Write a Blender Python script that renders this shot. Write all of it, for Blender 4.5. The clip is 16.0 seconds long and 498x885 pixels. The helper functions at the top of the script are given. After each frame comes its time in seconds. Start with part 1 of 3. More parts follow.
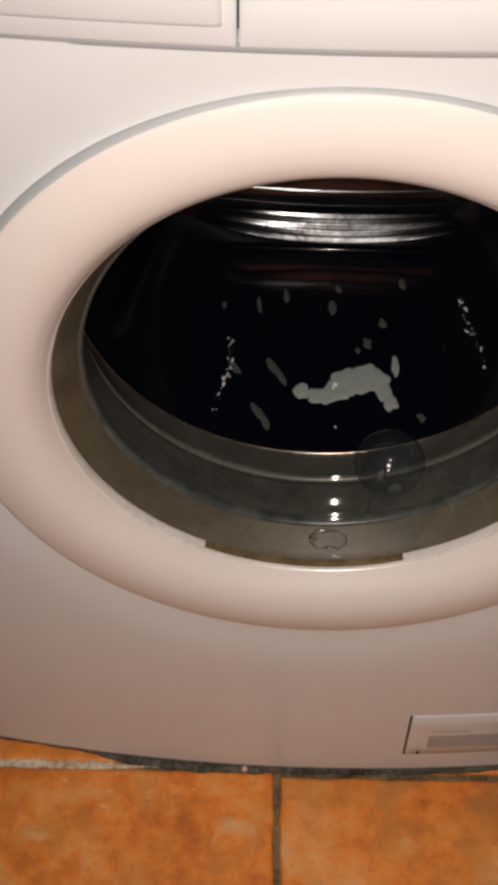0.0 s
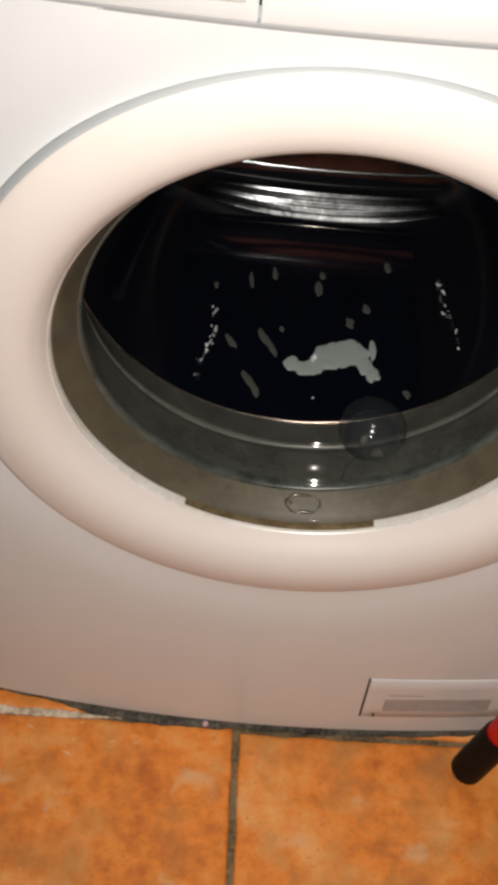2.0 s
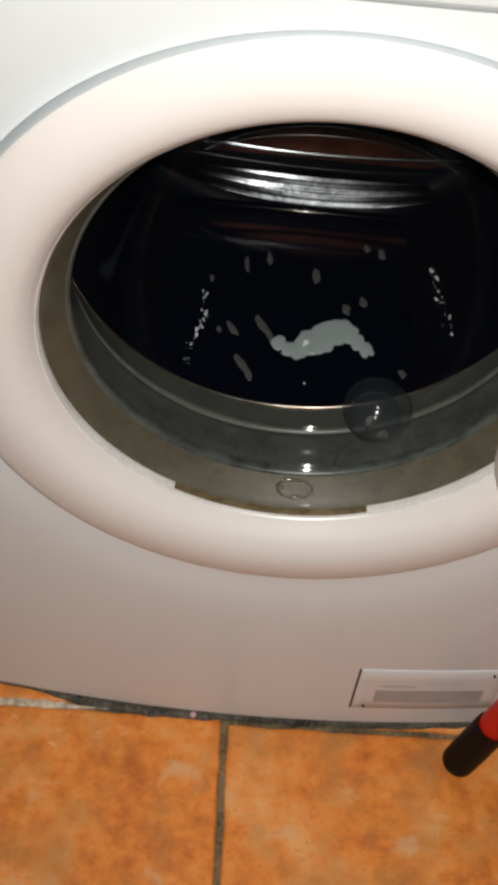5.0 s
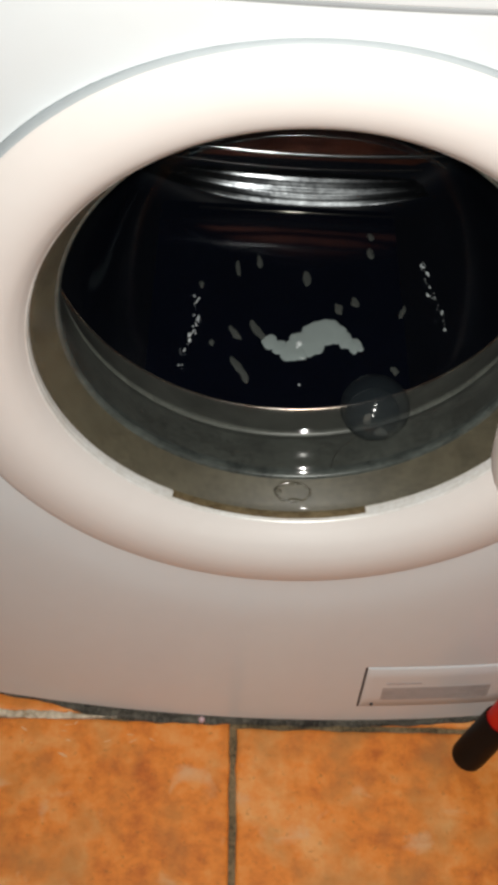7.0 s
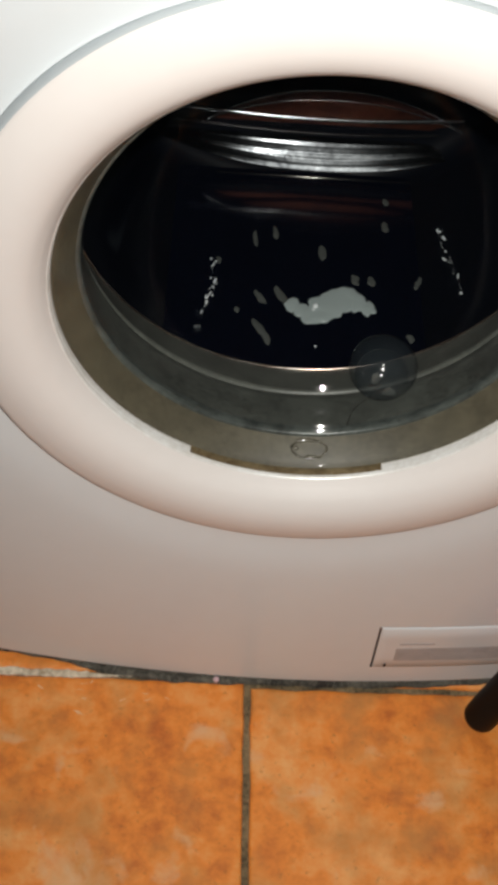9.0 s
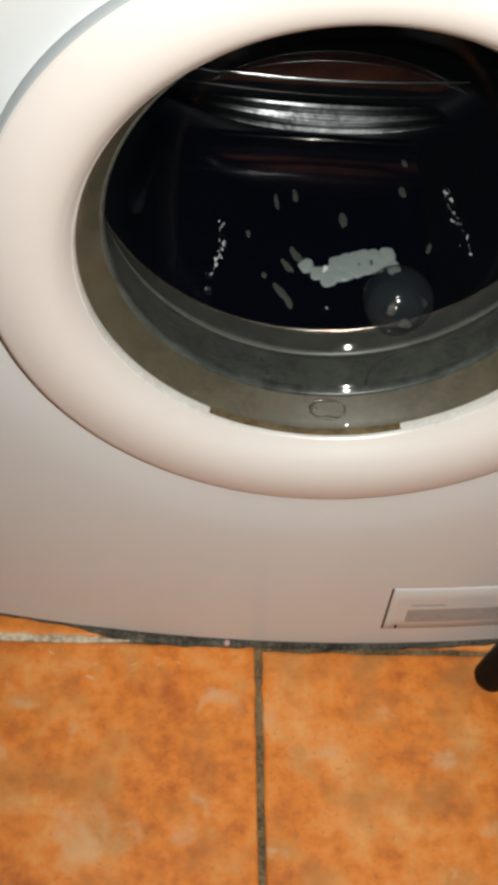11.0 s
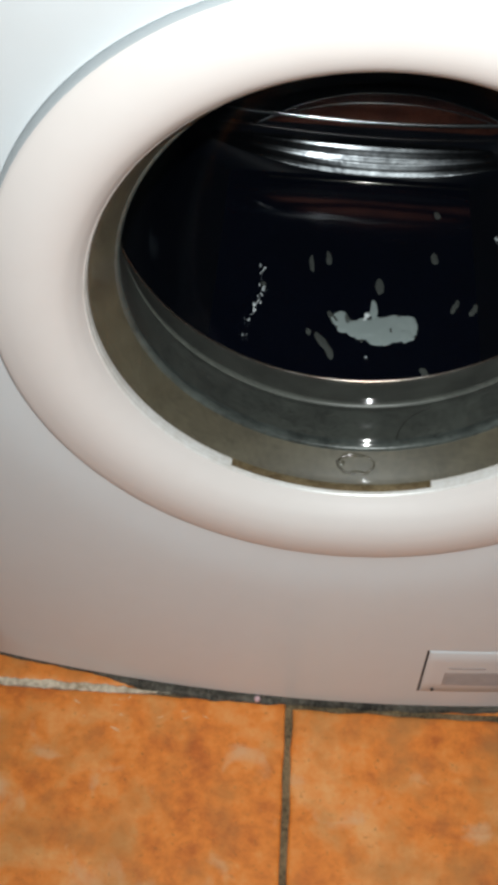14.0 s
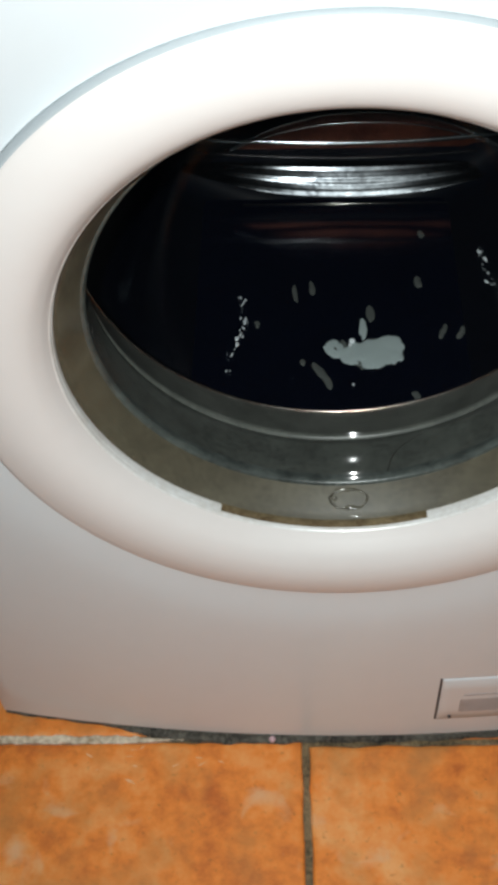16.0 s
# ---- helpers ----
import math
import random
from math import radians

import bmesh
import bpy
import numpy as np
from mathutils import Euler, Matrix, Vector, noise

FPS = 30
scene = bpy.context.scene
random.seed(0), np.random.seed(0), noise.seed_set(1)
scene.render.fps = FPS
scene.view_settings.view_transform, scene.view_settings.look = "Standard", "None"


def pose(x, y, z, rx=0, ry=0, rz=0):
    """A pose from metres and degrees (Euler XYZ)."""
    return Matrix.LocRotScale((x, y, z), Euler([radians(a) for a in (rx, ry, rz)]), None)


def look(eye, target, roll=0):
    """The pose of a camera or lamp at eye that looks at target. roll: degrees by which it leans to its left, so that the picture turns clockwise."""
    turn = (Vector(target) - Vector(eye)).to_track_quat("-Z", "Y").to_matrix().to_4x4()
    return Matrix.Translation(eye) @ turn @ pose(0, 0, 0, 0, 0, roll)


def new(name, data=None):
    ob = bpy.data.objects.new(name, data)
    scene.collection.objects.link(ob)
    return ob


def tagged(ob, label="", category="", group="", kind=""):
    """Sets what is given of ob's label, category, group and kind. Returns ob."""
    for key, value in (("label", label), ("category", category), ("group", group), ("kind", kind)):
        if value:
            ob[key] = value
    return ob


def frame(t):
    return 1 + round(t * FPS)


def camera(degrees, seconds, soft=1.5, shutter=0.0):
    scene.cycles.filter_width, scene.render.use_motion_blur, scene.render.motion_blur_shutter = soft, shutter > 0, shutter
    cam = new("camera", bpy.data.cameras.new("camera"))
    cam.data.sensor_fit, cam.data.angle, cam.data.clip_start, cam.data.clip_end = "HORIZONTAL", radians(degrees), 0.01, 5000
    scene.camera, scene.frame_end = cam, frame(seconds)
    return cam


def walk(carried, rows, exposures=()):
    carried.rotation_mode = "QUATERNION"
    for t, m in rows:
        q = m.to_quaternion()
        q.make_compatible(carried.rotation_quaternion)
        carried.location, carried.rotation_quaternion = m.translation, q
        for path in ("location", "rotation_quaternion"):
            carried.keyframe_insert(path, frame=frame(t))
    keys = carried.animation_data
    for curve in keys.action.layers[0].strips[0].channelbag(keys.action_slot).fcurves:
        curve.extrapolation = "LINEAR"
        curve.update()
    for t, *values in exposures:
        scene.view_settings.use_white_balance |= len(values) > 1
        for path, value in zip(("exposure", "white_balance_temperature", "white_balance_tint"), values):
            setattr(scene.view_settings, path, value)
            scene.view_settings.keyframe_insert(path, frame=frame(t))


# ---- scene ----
# ---- camera ----
cam = camera(23.44, 16.0, soft=4.8)
PATH = [
    (0.0, pose(-0.0372, -0.4989, 1.0192, 41.089, -0.309, 1.841)),
    (0.2, pose(-0.0345, -0.4969, 1.0179, 40.552, -1.536, 3.913)),
    (0.5, pose(-0.0349, -0.4947, 1.0132, 40.012, -2.392, 2.024)),
    (0.8, pose(-0.0393, -0.5020, 1.0085, 38.389, -3.511, 3.381)),
    (1.0, pose(-0.0442, -0.5090, 1.0107, 37.503, -2.736, 2.268)),
    (1.2, pose(-0.0514, -0.5119, 1.0164, 37.299, -2.918, 2.715)),
    (1.5, pose(-0.0638, -0.5141, 1.0249, 37.403, -3.122, 2.559)),
    (2.0, pose(-0.0573, -0.5314, 1.0363, 40.092, -4.026, 2.837)),
    (2.2, pose(-0.0570, -0.5329, 1.0341, 41.352, -4.001, 2.544)),
    (2.5, pose(-0.0557, -0.5365, 1.0340, 41.632, -4.354, 3.419)),
    (3.0, pose(-0.0569, -0.5193, 1.0294, 41.163, -4.895, 2.970)),
    (3.5, pose(-0.0566, -0.5233, 1.0247, 41.342, -5.203, 3.014)),
    (3.7, pose(-0.0568, -0.5234, 1.0234, 40.760, -5.227, 2.915)),
    (5.8, pose(-0.0607, -0.5350, 1.0119, 40.125, -3.888, 2.011)),
    (6.0, pose(-0.0603, -0.5355, 1.0147, 40.099, -3.550, 1.613)),
    (6.5, pose(-0.0562, -0.5245, 1.0168, 39.680, -3.400, 1.606)),
    (7.0, pose(-0.0556, -0.5245, 1.0201, 40.011, -3.178, 0.950)),
    (7.5, pose(-0.0465, -0.5201, 1.0189, 40.423, -3.363, 0.549)),
    (8.0, pose(-0.0486, -0.5372, 1.0152, 40.958, -4.164, -0.598)),
    (8.5, pose(-0.0545, -0.5409, 1.0106, 40.266, -3.714, 1.281)),
    (8.7, pose(-0.0563, -0.5432, 1.0107, 39.333, -2.982, 1.555)),
    (10.8, pose(-0.0972, -0.5559, 1.0014, 39.934, -4.243, 0.281)),
    (11.0, pose(-0.0982, -0.5545, 0.9990, 38.290, -3.966, 0.185)),
    (11.2, pose(-0.1013, -0.5853, 0.9964, 38.224, -3.523, 0.712)),
    (11.4, pose(-0.1093, -0.6128, 0.9818, 38.313, -2.608, 0.325)),
    (11.5, pose(-0.1071, -0.6183, 0.9831, 38.000, -2.357, 0.684)),
    (11.7, pose(-0.0991, -0.6070, 0.9897, 37.691, -1.551, 0.151)),
    (11.8, pose(-0.0942, -0.6043, 0.9913, 38.602, -1.663, -0.050)),
    (12.0, pose(-0.0821, -0.5921, 1.0054, 41.598, -1.647, -0.793)),
    (12.2, pose(-0.0678, -0.5553, 0.9996, 41.678, -2.969, 1.091)),
    (12.5, pose(-0.0523, -0.5038, 0.9837, 39.843, -2.308, 0.867)),
    (12.8, pose(-0.0600, -0.5204, 0.9767, 39.742, -2.805, 0.623)),
    (13.0, pose(-0.0679, -0.5275, 0.9687, 39.001, -2.520, 1.001)),
    (13.2, pose(-0.0641, -0.5390, 0.9854, 39.300, -1.460, 2.081)),
    (13.5, pose(-0.0537, -0.5281, 1.0008, 39.108, -1.116, 3.958)),
    (14.0, pose(-0.0496, -0.5218, 0.9878, 39.621, -1.611, 4.126)),
    (14.5, pose(-0.0471, -0.5077, 0.9897, 39.141, -0.368, 2.219)),
    (15.0, pose(-0.0359, -0.5104, 0.9882, 39.746, 0.444, 1.633)),
    (15.5, pose(-0.0227, -0.4962, 0.9864, 39.873, 1.087, 1.243)),
    (16.0, pose(-0.0300, -0.4891, 0.9873, 40.027, 1.893, 1.148)),
]
# the phone settles from a warm to a neutral white balance
EXPOSURES = [(0, -0.48, 8500, 26), (0.5, -0.13, 8400, 25), (1.0, 0.05, 8700, 24), (2.0, -0.08, 8000, 19), (2.5, -0.2, 7800, 18), (3.0, -0.27, 7600, 17), (4.0, -0.2, 7500, 16), (6.0, -0.07, 7400, 13),
             (8.7, -0.04, 7350, 13), (10.8, 0.09, 7400, 11), (11.5, 0.19, 7550, 11), (12.2, -0.03, 6900, 7), (13.0, 0.14, 6750, 8), (13.4, 0.06, 6750, 8), (14.0, 0.03, 6750, 9), (16, 0.03, 6650, 7)]
walk(cam, PATH, EXPOSURES)

# ---- light: a phone torch held beside the lens in a dark room ----
world = bpy.data.worlds.new("room_dark")
scene.world = world
world.use_nodes = True
world.node_tree.nodes["Background"].inputs[0].default_value = (0.9, 0.85, 0.8, 1)
world.node_tree.nodes["Background"].inputs[1].default_value = 0.012
torch = new("torch", bpy.data.lights.new("torch", "SPOT"))
torch.data.spot_size, torch.data.spot_blend, torch.data.shadow_soft_size = radians(118), 1.0, 0.006
torch.data.energy, torch.data.color = 30.5, (0.925, 0.975, 1.0)
torch.matrix_world = look((-0.055, -0.53, 1.035), (0.13, -0.02, 0.40))


# ---- materials ----
def material(name, color, rough=0.5, metal=0.0, second=None, scale=6.0, mix=0.5, bump=0.0, bump_scale=200.0, coat=0.0, spec=0.5):
    """A surface with colour varied at two scales and fine relief, in object space metres."""
    m = bpy.data.materials.new(name)
    m.use_nodes = True
    n, k = m.node_tree.nodes, m.node_tree.links
    b = n["Principled BSDF"]
    b.inputs["Roughness"].default_value, b.inputs["Metallic"].default_value = rough, metal
    b.inputs["Coat Weight"].default_value = coat
    b.inputs["Specular IOR Level"].default_value = spec
    second = second or tuple(c * 0.9 for c in color)
    at = n.new("ShaderNodeNewGeometry")
    big, small = n.new("ShaderNodeTexNoise"), n.new("ShaderNodeTexNoise")
    big.inputs["Scale"].default_value, big.inputs["Detail"].default_value = scale, 4
    small.inputs["Scale"].default_value, small.inputs["Detail"].default_value = scale * 9, 5
    add, ramp = n.new("ShaderNodeMath"), n.new("ShaderNodeMapRange")
    add.operation = "ADD"
    ramp.inputs["From Min"].default_value, ramp.inputs["From Max"].default_value = 0.75, 1.25
    ramp.inputs["To Max"].default_value = mix
    blend = n.new("ShaderNodeMix")
    blend.data_type = "RGBA"
    blend.inputs["A"].default_value, blend.inputs["B"].default_value = (*color, 1), (*second, 1)
    for t in (big, small):
        k.new(at.outputs["Position"], t.inputs["Vector"])
    k.new(big.outputs[0], add.inputs[0]), k.new(small.outputs[0], add.inputs[1])
    k.new(add.outputs[0], ramp.inputs[0]), k.new(ramp.outputs[0], blend.inputs["Factor"])
    k.new(blend.outputs["Result"], b.inputs["Base Color"])
    if bump:
        grain, relief = n.new("ShaderNodeTexNoise"), n.new("ShaderNodeBump")
        grain.inputs["Scale"].default_value, grain.inputs["Detail"].default_value = bump_scale, 3
        relief.inputs["Strength"].default_value, relief.inputs["Distance"].default_value = bump, 0.002
        k.new(at.outputs["Position"], grain.inputs["Vector"])
        k.new(grain.outputs[0], relief.inputs["Height"]), k.new(relief.outputs[0], b.inputs["Normal"])
    return m


def tile_material():
    """Fired clay: orange mottled with ochre, red and pale worn patches."""
    m = bpy.data.materials.new("terracotta")
    m.use_nodes = True
    n, k = m.node_tree.nodes, m.node_tree.links
    b, at = n["Principled BSDF"], n.new("ShaderNodeNewGeometry")
    info = n.new("ShaderNodeObjectInfo")
    shift = n.new("ShaderNodeVectorMath")
    shift.operation = "ADD"
    k.new(at.outputs["Position"], shift.inputs[0]), k.new(info.outputs["Random"], shift.inputs[1])
    tex = []
    for size, detail, warp in ((13, 10, 0.15), (46, 10, 0.1), (170, 6, 0.0)):
        t = n.new("ShaderNodeTexNoise")
        t.inputs["Scale"].default_value, t.inputs["Detail"].default_value = size, detail
        t.inputs["Distortion"].default_value, t.inputs["Roughness"].default_value = warp, 0.62
        k.new(shift.outputs[0], t.inputs["Vector"])
        tex.append(t)
    ramp = n.new("ShaderNodeValToRGB")
    ramp.color_ramp.elements[0].position, ramp.color_ramp.elements[0].color = 0.34, (0.55, 0.128, 0.022, 1)
    ramp.color_ramp.elements[1].position, ramp.color_ramp.elements[1].color = 0.69, (0.95, 0.48, 0.180, 1)
    e = ramp.color_ramp.elements.new(0.5)
    e.color = (0.90, 0.280, 0.046, 1)
    avg = n.new("ShaderNodeMix")
    avg.inputs["Factor"].default_value = 0.5
    k.new(tex[0].outputs[0], avg.inputs["A"]), k.new(tex[1].outputs[0], avg.inputs["B"])
    k.new(avg.outputs["Result"], ramp.inputs[0])
    speck = n.new("ShaderNodeMapRange")
    speck.inputs["From Min"].default_value, speck.inputs["From Max"].default_value = 0.60, 0.78
    speck.inputs["To Max"].default_value = 0.62
    k.new(tex[2].outputs[0], speck.inputs[0])
    dark = n.new("ShaderNodeMix")
    dark.data_type = "RGBA"
    dark.inputs["B"].default_value = (0.27, 0.10, 0.03, 1)
    k.new(speck.outputs[0], dark.inputs["Factor"]), k.new(ramp.outputs[0], dark.inputs["A"])
    cloud, share, ochre = n.new("ShaderNodeTexNoise"), n.new("ShaderNodeMapRange"), n.new("ShaderNodeMix")
    cloud.inputs["Scale"].default_value, cloud.inputs["Detail"].default_value = 17, 7
    share.inputs["From Min"].default_value, share.inputs["From Max"].default_value, share.inputs["To Max"].default_value = 0.48, 0.68, 0.60
    ochre.data_type, ochre.inputs["B"].default_value = "RGBA", (0.52, 0.245, 0.075, 1)
    k.new(at.outputs["Position"], cloud.inputs["Vector"]), k.new(cloud.outputs[0], share.inputs[0])
    k.new(share.outputs[0], ochre.inputs["Factor"]), k.new(dark.outputs["Result"], ochre.inputs["A"])
    scuff, worn, pale = n.new("ShaderNodeTexNoise"), n.new("ShaderNodeMapRange"), n.new("ShaderNodeMix")
    scuff.inputs["Scale"].default_value, scuff.inputs["Detail"].default_value, scuff.inputs["Distortion"].default_value = 26, 9, 0.5
    worn.inputs["From Min"].default_value, worn.inputs["From Max"].default_value, worn.inputs["To Max"].default_value = 0.60, 0.74, 0.60
    pale.data_type, pale.inputs["B"].default_value = "RGBA", (0.80, 0.52, 0.30, 1)
    k.new(shift.outputs[0], scuff.inputs["Vector"]), k.new(scuff.outputs[0], worn.inputs[0]), k.new(worn.outputs[0], pale.inputs["Factor"])
    k.new(ochre.outputs["Result"], pale.inputs["A"]), k.new(pale.outputs["Result"], b.inputs["Base Color"])
    b.inputs["Roughness"].default_value = 0.55
    relief = n.new("ShaderNodeBump")
    relief.inputs["Strength"].default_value, relief.inputs["Distance"].default_value = 0.35, 0.002
    k.new(tex[1].outputs[0], relief.inputs["Height"]), k.new(relief.outputs[0], b.inputs["Normal"])
    return m


def clear_material(name, tint, rough=0.02, least=0.018, most=0.5):
    """Thin clear glass: see-through, with a gloss that grows towards its edge."""
    m = bpy.data.materials.new(name)
    m.use_nodes = True
    n, k = m.node_tree.nodes, m.node_tree.links
    clear, shine, mix = n.new("ShaderNodeBsdfTransparent"), n.new("ShaderNodeBsdfGlossy"), n.new("ShaderNodeMixShader")
    clear.inputs["Color"].default_value, shine.inputs["Roughness"].default_value = (*tint, 1), rough
    facing, steep, gloss = n.new("ShaderNodeLayerWeight"), n.new("ShaderNodeMath"), n.new("ShaderNodeMapRange")
    facing.inputs["Blend"].default_value = 0.5
    steep.operation, steep.inputs[1].default_value = "POWER", 5
    gloss.inputs["To Min"].default_value, gloss.inputs["To Max"].default_value = least, most
    k.new(facing.outputs["Facing"], steep.inputs[0]), k.new(steep.outputs[0], gloss.inputs[0]), k.new(gloss.outputs[0], mix.inputs[0])
    # a very small bluish diffuse share mixed into the clear part
    veil, haze = n.new("ShaderNodeBsdfDiffuse"), n.new("ShaderNodeMixShader")
    veil.inputs["Color"].default_value, haze.inputs[0].default_value = (0.60, 0.74, 0.95, 1), 0.0007
    k.new(clear.outputs[0], haze.inputs[1]), k.new(veil.outputs[0], haze.inputs[2])
    k.new(haze.outputs[0], mix.inputs[1]), k.new(shine.outputs[0], mix.inputs[2])
    k.new(mix.outputs[0], n["Material Output"].inputs[0])
    n.remove(n["Principled BSDF"])
    return m


def film_material(name, color, cover, gloss):
    """Thin milky film: see-through, with a share of scattered white and a glossy skin."""
    m = bpy.data.materials.new(name)
    m.use_nodes = True
    n, k = m.node_tree.nodes, m.node_tree.links
    b, out = n["Principled BSDF"], n["Material Output"]
    b.inputs["Base Color"].default_value, b.inputs["Roughness"].default_value = (*color, 1), 0.12
    clear, mix, skin = n.new("ShaderNodeBsdfTransparent"), n.new("ShaderNodeMixShader"), n.new("ShaderNodeMixShader")
    shine, edge = n.new("ShaderNodeBsdfGlossy"), n.new("ShaderNodeFresnel")
    shine.inputs["Roughness"].default_value, edge.inputs["IOR"].default_value = 0.05, gloss
    mix.inputs[0].default_value = cover
    k.new(clear.outputs[0], mix.inputs[1]), k.new(b.outputs[0], mix.inputs[2])
    k.new(edge.outputs[0], skin.inputs[0]), k.new(mix.outputs[0], skin.inputs[1]), k.new(shine.outputs[0], skin.inputs[2])
    k.new(skin.outputs[0], out.inputs[0])
    return m


ENAMEL = material("white_enamel", (0.735, 0.785, 0.815), 0.26, second=(0.71, 0.75, 0.77), scale=5, mix=0.5, bump=0.03, bump_scale=500)
PLASTIC = material("white_plastic", (0.785, 0.748, 0.728), 0.48, second=(0.76, 0.715, 0.69), scale=7, mix=0.5, bump=0.03, bump_scale=700, spec=0.3)
# Grey for the ring's outer edge, where less light falls on the white plastic.
RING_SHADE = material("ring_edge_shade", (0.44, 0.49, 0.515), 0.35, second=(0.39, 0.435, 0.46), scale=8)
SLOT = material("dark_slot", (0.02, 0.02, 0.025), 0.6)
CHROME = material("polished_rim", (0.92, 0.93, 0.92), 0.30, metal=0.15, second=(0.74, 0.72, 0.68), scale=30, mix=0.8)
BEAD = material("brown_steel_edge", (0.80, 0.74, 0.70), 0.24, metal=1.0, second=(0.36, 0.22, 0.16), scale=40, mix=0.9)
WATERLINE_GLINT = material("waterline_highlight", (0.72, 0.70, 0.66), 0.26, metal=1.0, second=(0.50, 0.46, 0.42), scale=30, mix=0.7)
WET = material("standing_wet", (0.13, 0.115, 0.085), 0.12, second=(0.09, 0.08, 0.06), scale=60, coat=1.0, spec=0.8)
HAIR = material("dark_hair", (0.02, 0.017, 0.014), 0.5)
RIM_STAINED = material("stained_rim", (0.30, 0.23, 0.13), 0.5, metal=0.3, second=(0.10, 0.065, 0.03), scale=55, mix=1.0, bump=0.3, bump_scale=200)
SEAM_SHADE = material("shadowed_seam", (0.30, 0.32, 0.335), 0.7)
SEAL = material("brown_seal", (0.112, 0.096, 0.064), 0.5, second=(0.052, 0.043, 0.028), scale=40, mix=0.8, bump=0.08, bump_scale=120)
SEAL_WET = material("wet_seal", (0.15, 0.13, 0.095), 0.2, second=(0.035, 0.030, 0.020), scale=75, mix=1.0, bump=0.5, bump_scale=150)
RUBBER = material("grey_rubber", (0.088, 0.094, 0.084), 0.40, second=(0.036, 0.037, 0.034), scale=35, mix=0.8, bump=0.1, bump_scale=150)
RUBBER_PALE = material("pale_rubber", (0.105, 0.118, 0.110), 0.3, second=(0.035, 0.040, 0.038), scale=60, mix=1.0, bump=0.1, bump_scale=200)
RUBBER_LIP = material("rubber_lip", (0.120, 0.126, 0.112), 0.36, second=(0.055, 0.058, 0.052), scale=35, mix=0.8)
# Near-black colour holds the shade inside the drum; the steel itself is plain.
STEEL_SHADED = material("shaded_drum_steel", (0.0014, 0.0022, 0.0048), 0.45, second=(0.0008, 0.0012, 0.0026), scale=25, mix=0.8, bump=0.05, bump_scale=90, spec=0.12)
# Dull and bright tones of one steel: dark lines and highlights put into colour.
STEEL_DULL = material("dull_tone_steel", (0.035, 0.035, 0.038), 0.3, metal=1.0, second=(0.018, 0.016, 0.016), scale=30, mix=0.9, bump=0.12, bump_scale=70)
STEEL_LIT = material("lit_tone_steel", (0.40, 0.42, 0.44), 0.20, metal=1.0, second=(0.25, 0.26, 0.27), scale=60, mix=1.0, bump=0.12, bump_scale=55)
STEEL_BAND_LIT = material("lit_band_steel", (0.15, 0.16, 0.17), 0.20, metal=1.0, second=(0.03, 0.032, 0.036), scale=28, mix=1.0, bump=0.10, bump_scale=40)
# Reddish brown that paints the orange floor's reflection in the door glass.
FLOOR_REFLECTION = material("floor_reflection_tone", (0.15, 0.045, 0.024), 0.4, metal=0.8, second=(0.05, 0.013, 0.009), scale=30, mix=0.9)
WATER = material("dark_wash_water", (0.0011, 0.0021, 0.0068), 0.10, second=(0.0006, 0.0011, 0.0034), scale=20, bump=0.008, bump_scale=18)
GLASS = clear_material("door_glass", (0.97, 0.985, 0.98), 0.05, least=0.010, most=0.04)
FOAM = film_material("foam", (0.39, 0.455, 0.455), 0.93, 1.05)
FOAM_THIN = film_material("thin_foam", (0.13, 0.14, 0.132), 0.66, 1.06)
BUBBLE_FILM = film_material("soap_film", (0.018, 0.024, 0.028), 0.34, 1.04)
# Near-white drops: the sparkle of glints is put into their colour.
GLINT = material("glint_drop", (0.90, 0.93, 0.95), 0.08, second=(0.6, 0.66, 0.7), scale=80, mix=1.0, coat=1.0)
TILE = tile_material()
GROUT = material("dirty_grout", (0.30, 0.215, 0.115), 0.9, second=(0.07, 0.05, 0.026), scale=34, mix=1.0, bump=0.6, bump_scale=180)
GROUT_PALE = material("pale_grout", (0.88, 0.78, 0.62), 0.9, second=(0.34, 0.26, 0.17), scale=22, mix=1.0, bump=0.6, bump_scale=180)
DIRT = material("base_dirt", (0.15, 0.140, 0.112), 0.8, second=(0.015, 0.012, 0.009), scale=30, mix=1.0, bump=0.5)
SCUFF = material("chalk_scuff", (0.86, 0.54, 0.32), 0.9, second=(0.85, 0.32, 0.08), scale=60, mix=1.0)
RED = material("red_lacquer", (0.55, 0.012, 0.008), 0.32, second=(0.45, 0.01, 0.008), scale=20)
BLACK = material("black_rubber", (0.005, 0.005, 0.005), 0.45, second=(0.009, 0.008, 0.008), scale=60, bump=0.05, spec=0.15)
WALL = material("wall_plaster", (0.36, 0.33, 0.30), 0.85, second=(0.30, 0.27, 0.25), scale=3, bump=0.2, bump_scale=60)
WOOD = material("brown_wood", (0.13, 0.045, 0.025), 0.45, second=(0.07, 0.025, 0.015), scale=14, mix=0.9, bump=0.1)
PRINT = material("grey_print", (0.50, 0.49, 0.49), 0.6, second=(0.38, 0.37, 0.37), scale=60, mix=1.0)
PRINT_DARK = material("dark_print", (0.36, 0.33, 0.33), 0.6)
PINK = material("pink_plastic", (0.72, 0.50, 0.55), 0.4)


# ---- mesh helpers ----
ZC = 0.4682


def part(name, bm, mat, parent=None, label="", smooth=False, angle=None):
    me = bpy.data.meshes.new(name)
    bmesh.ops.recalc_face_normals(bm, faces=bm.faces)
    for f in bm.faces:
        f.smooth = smooth
    bm.to_mesh(me)
    bm.free()
    if smooth and angle:
        me.set_sharp_from_angle(angle=radians(angle))
    me.materials.append(mat)
    ob = new(name, me)
    if parent:
        ob.parent = parent
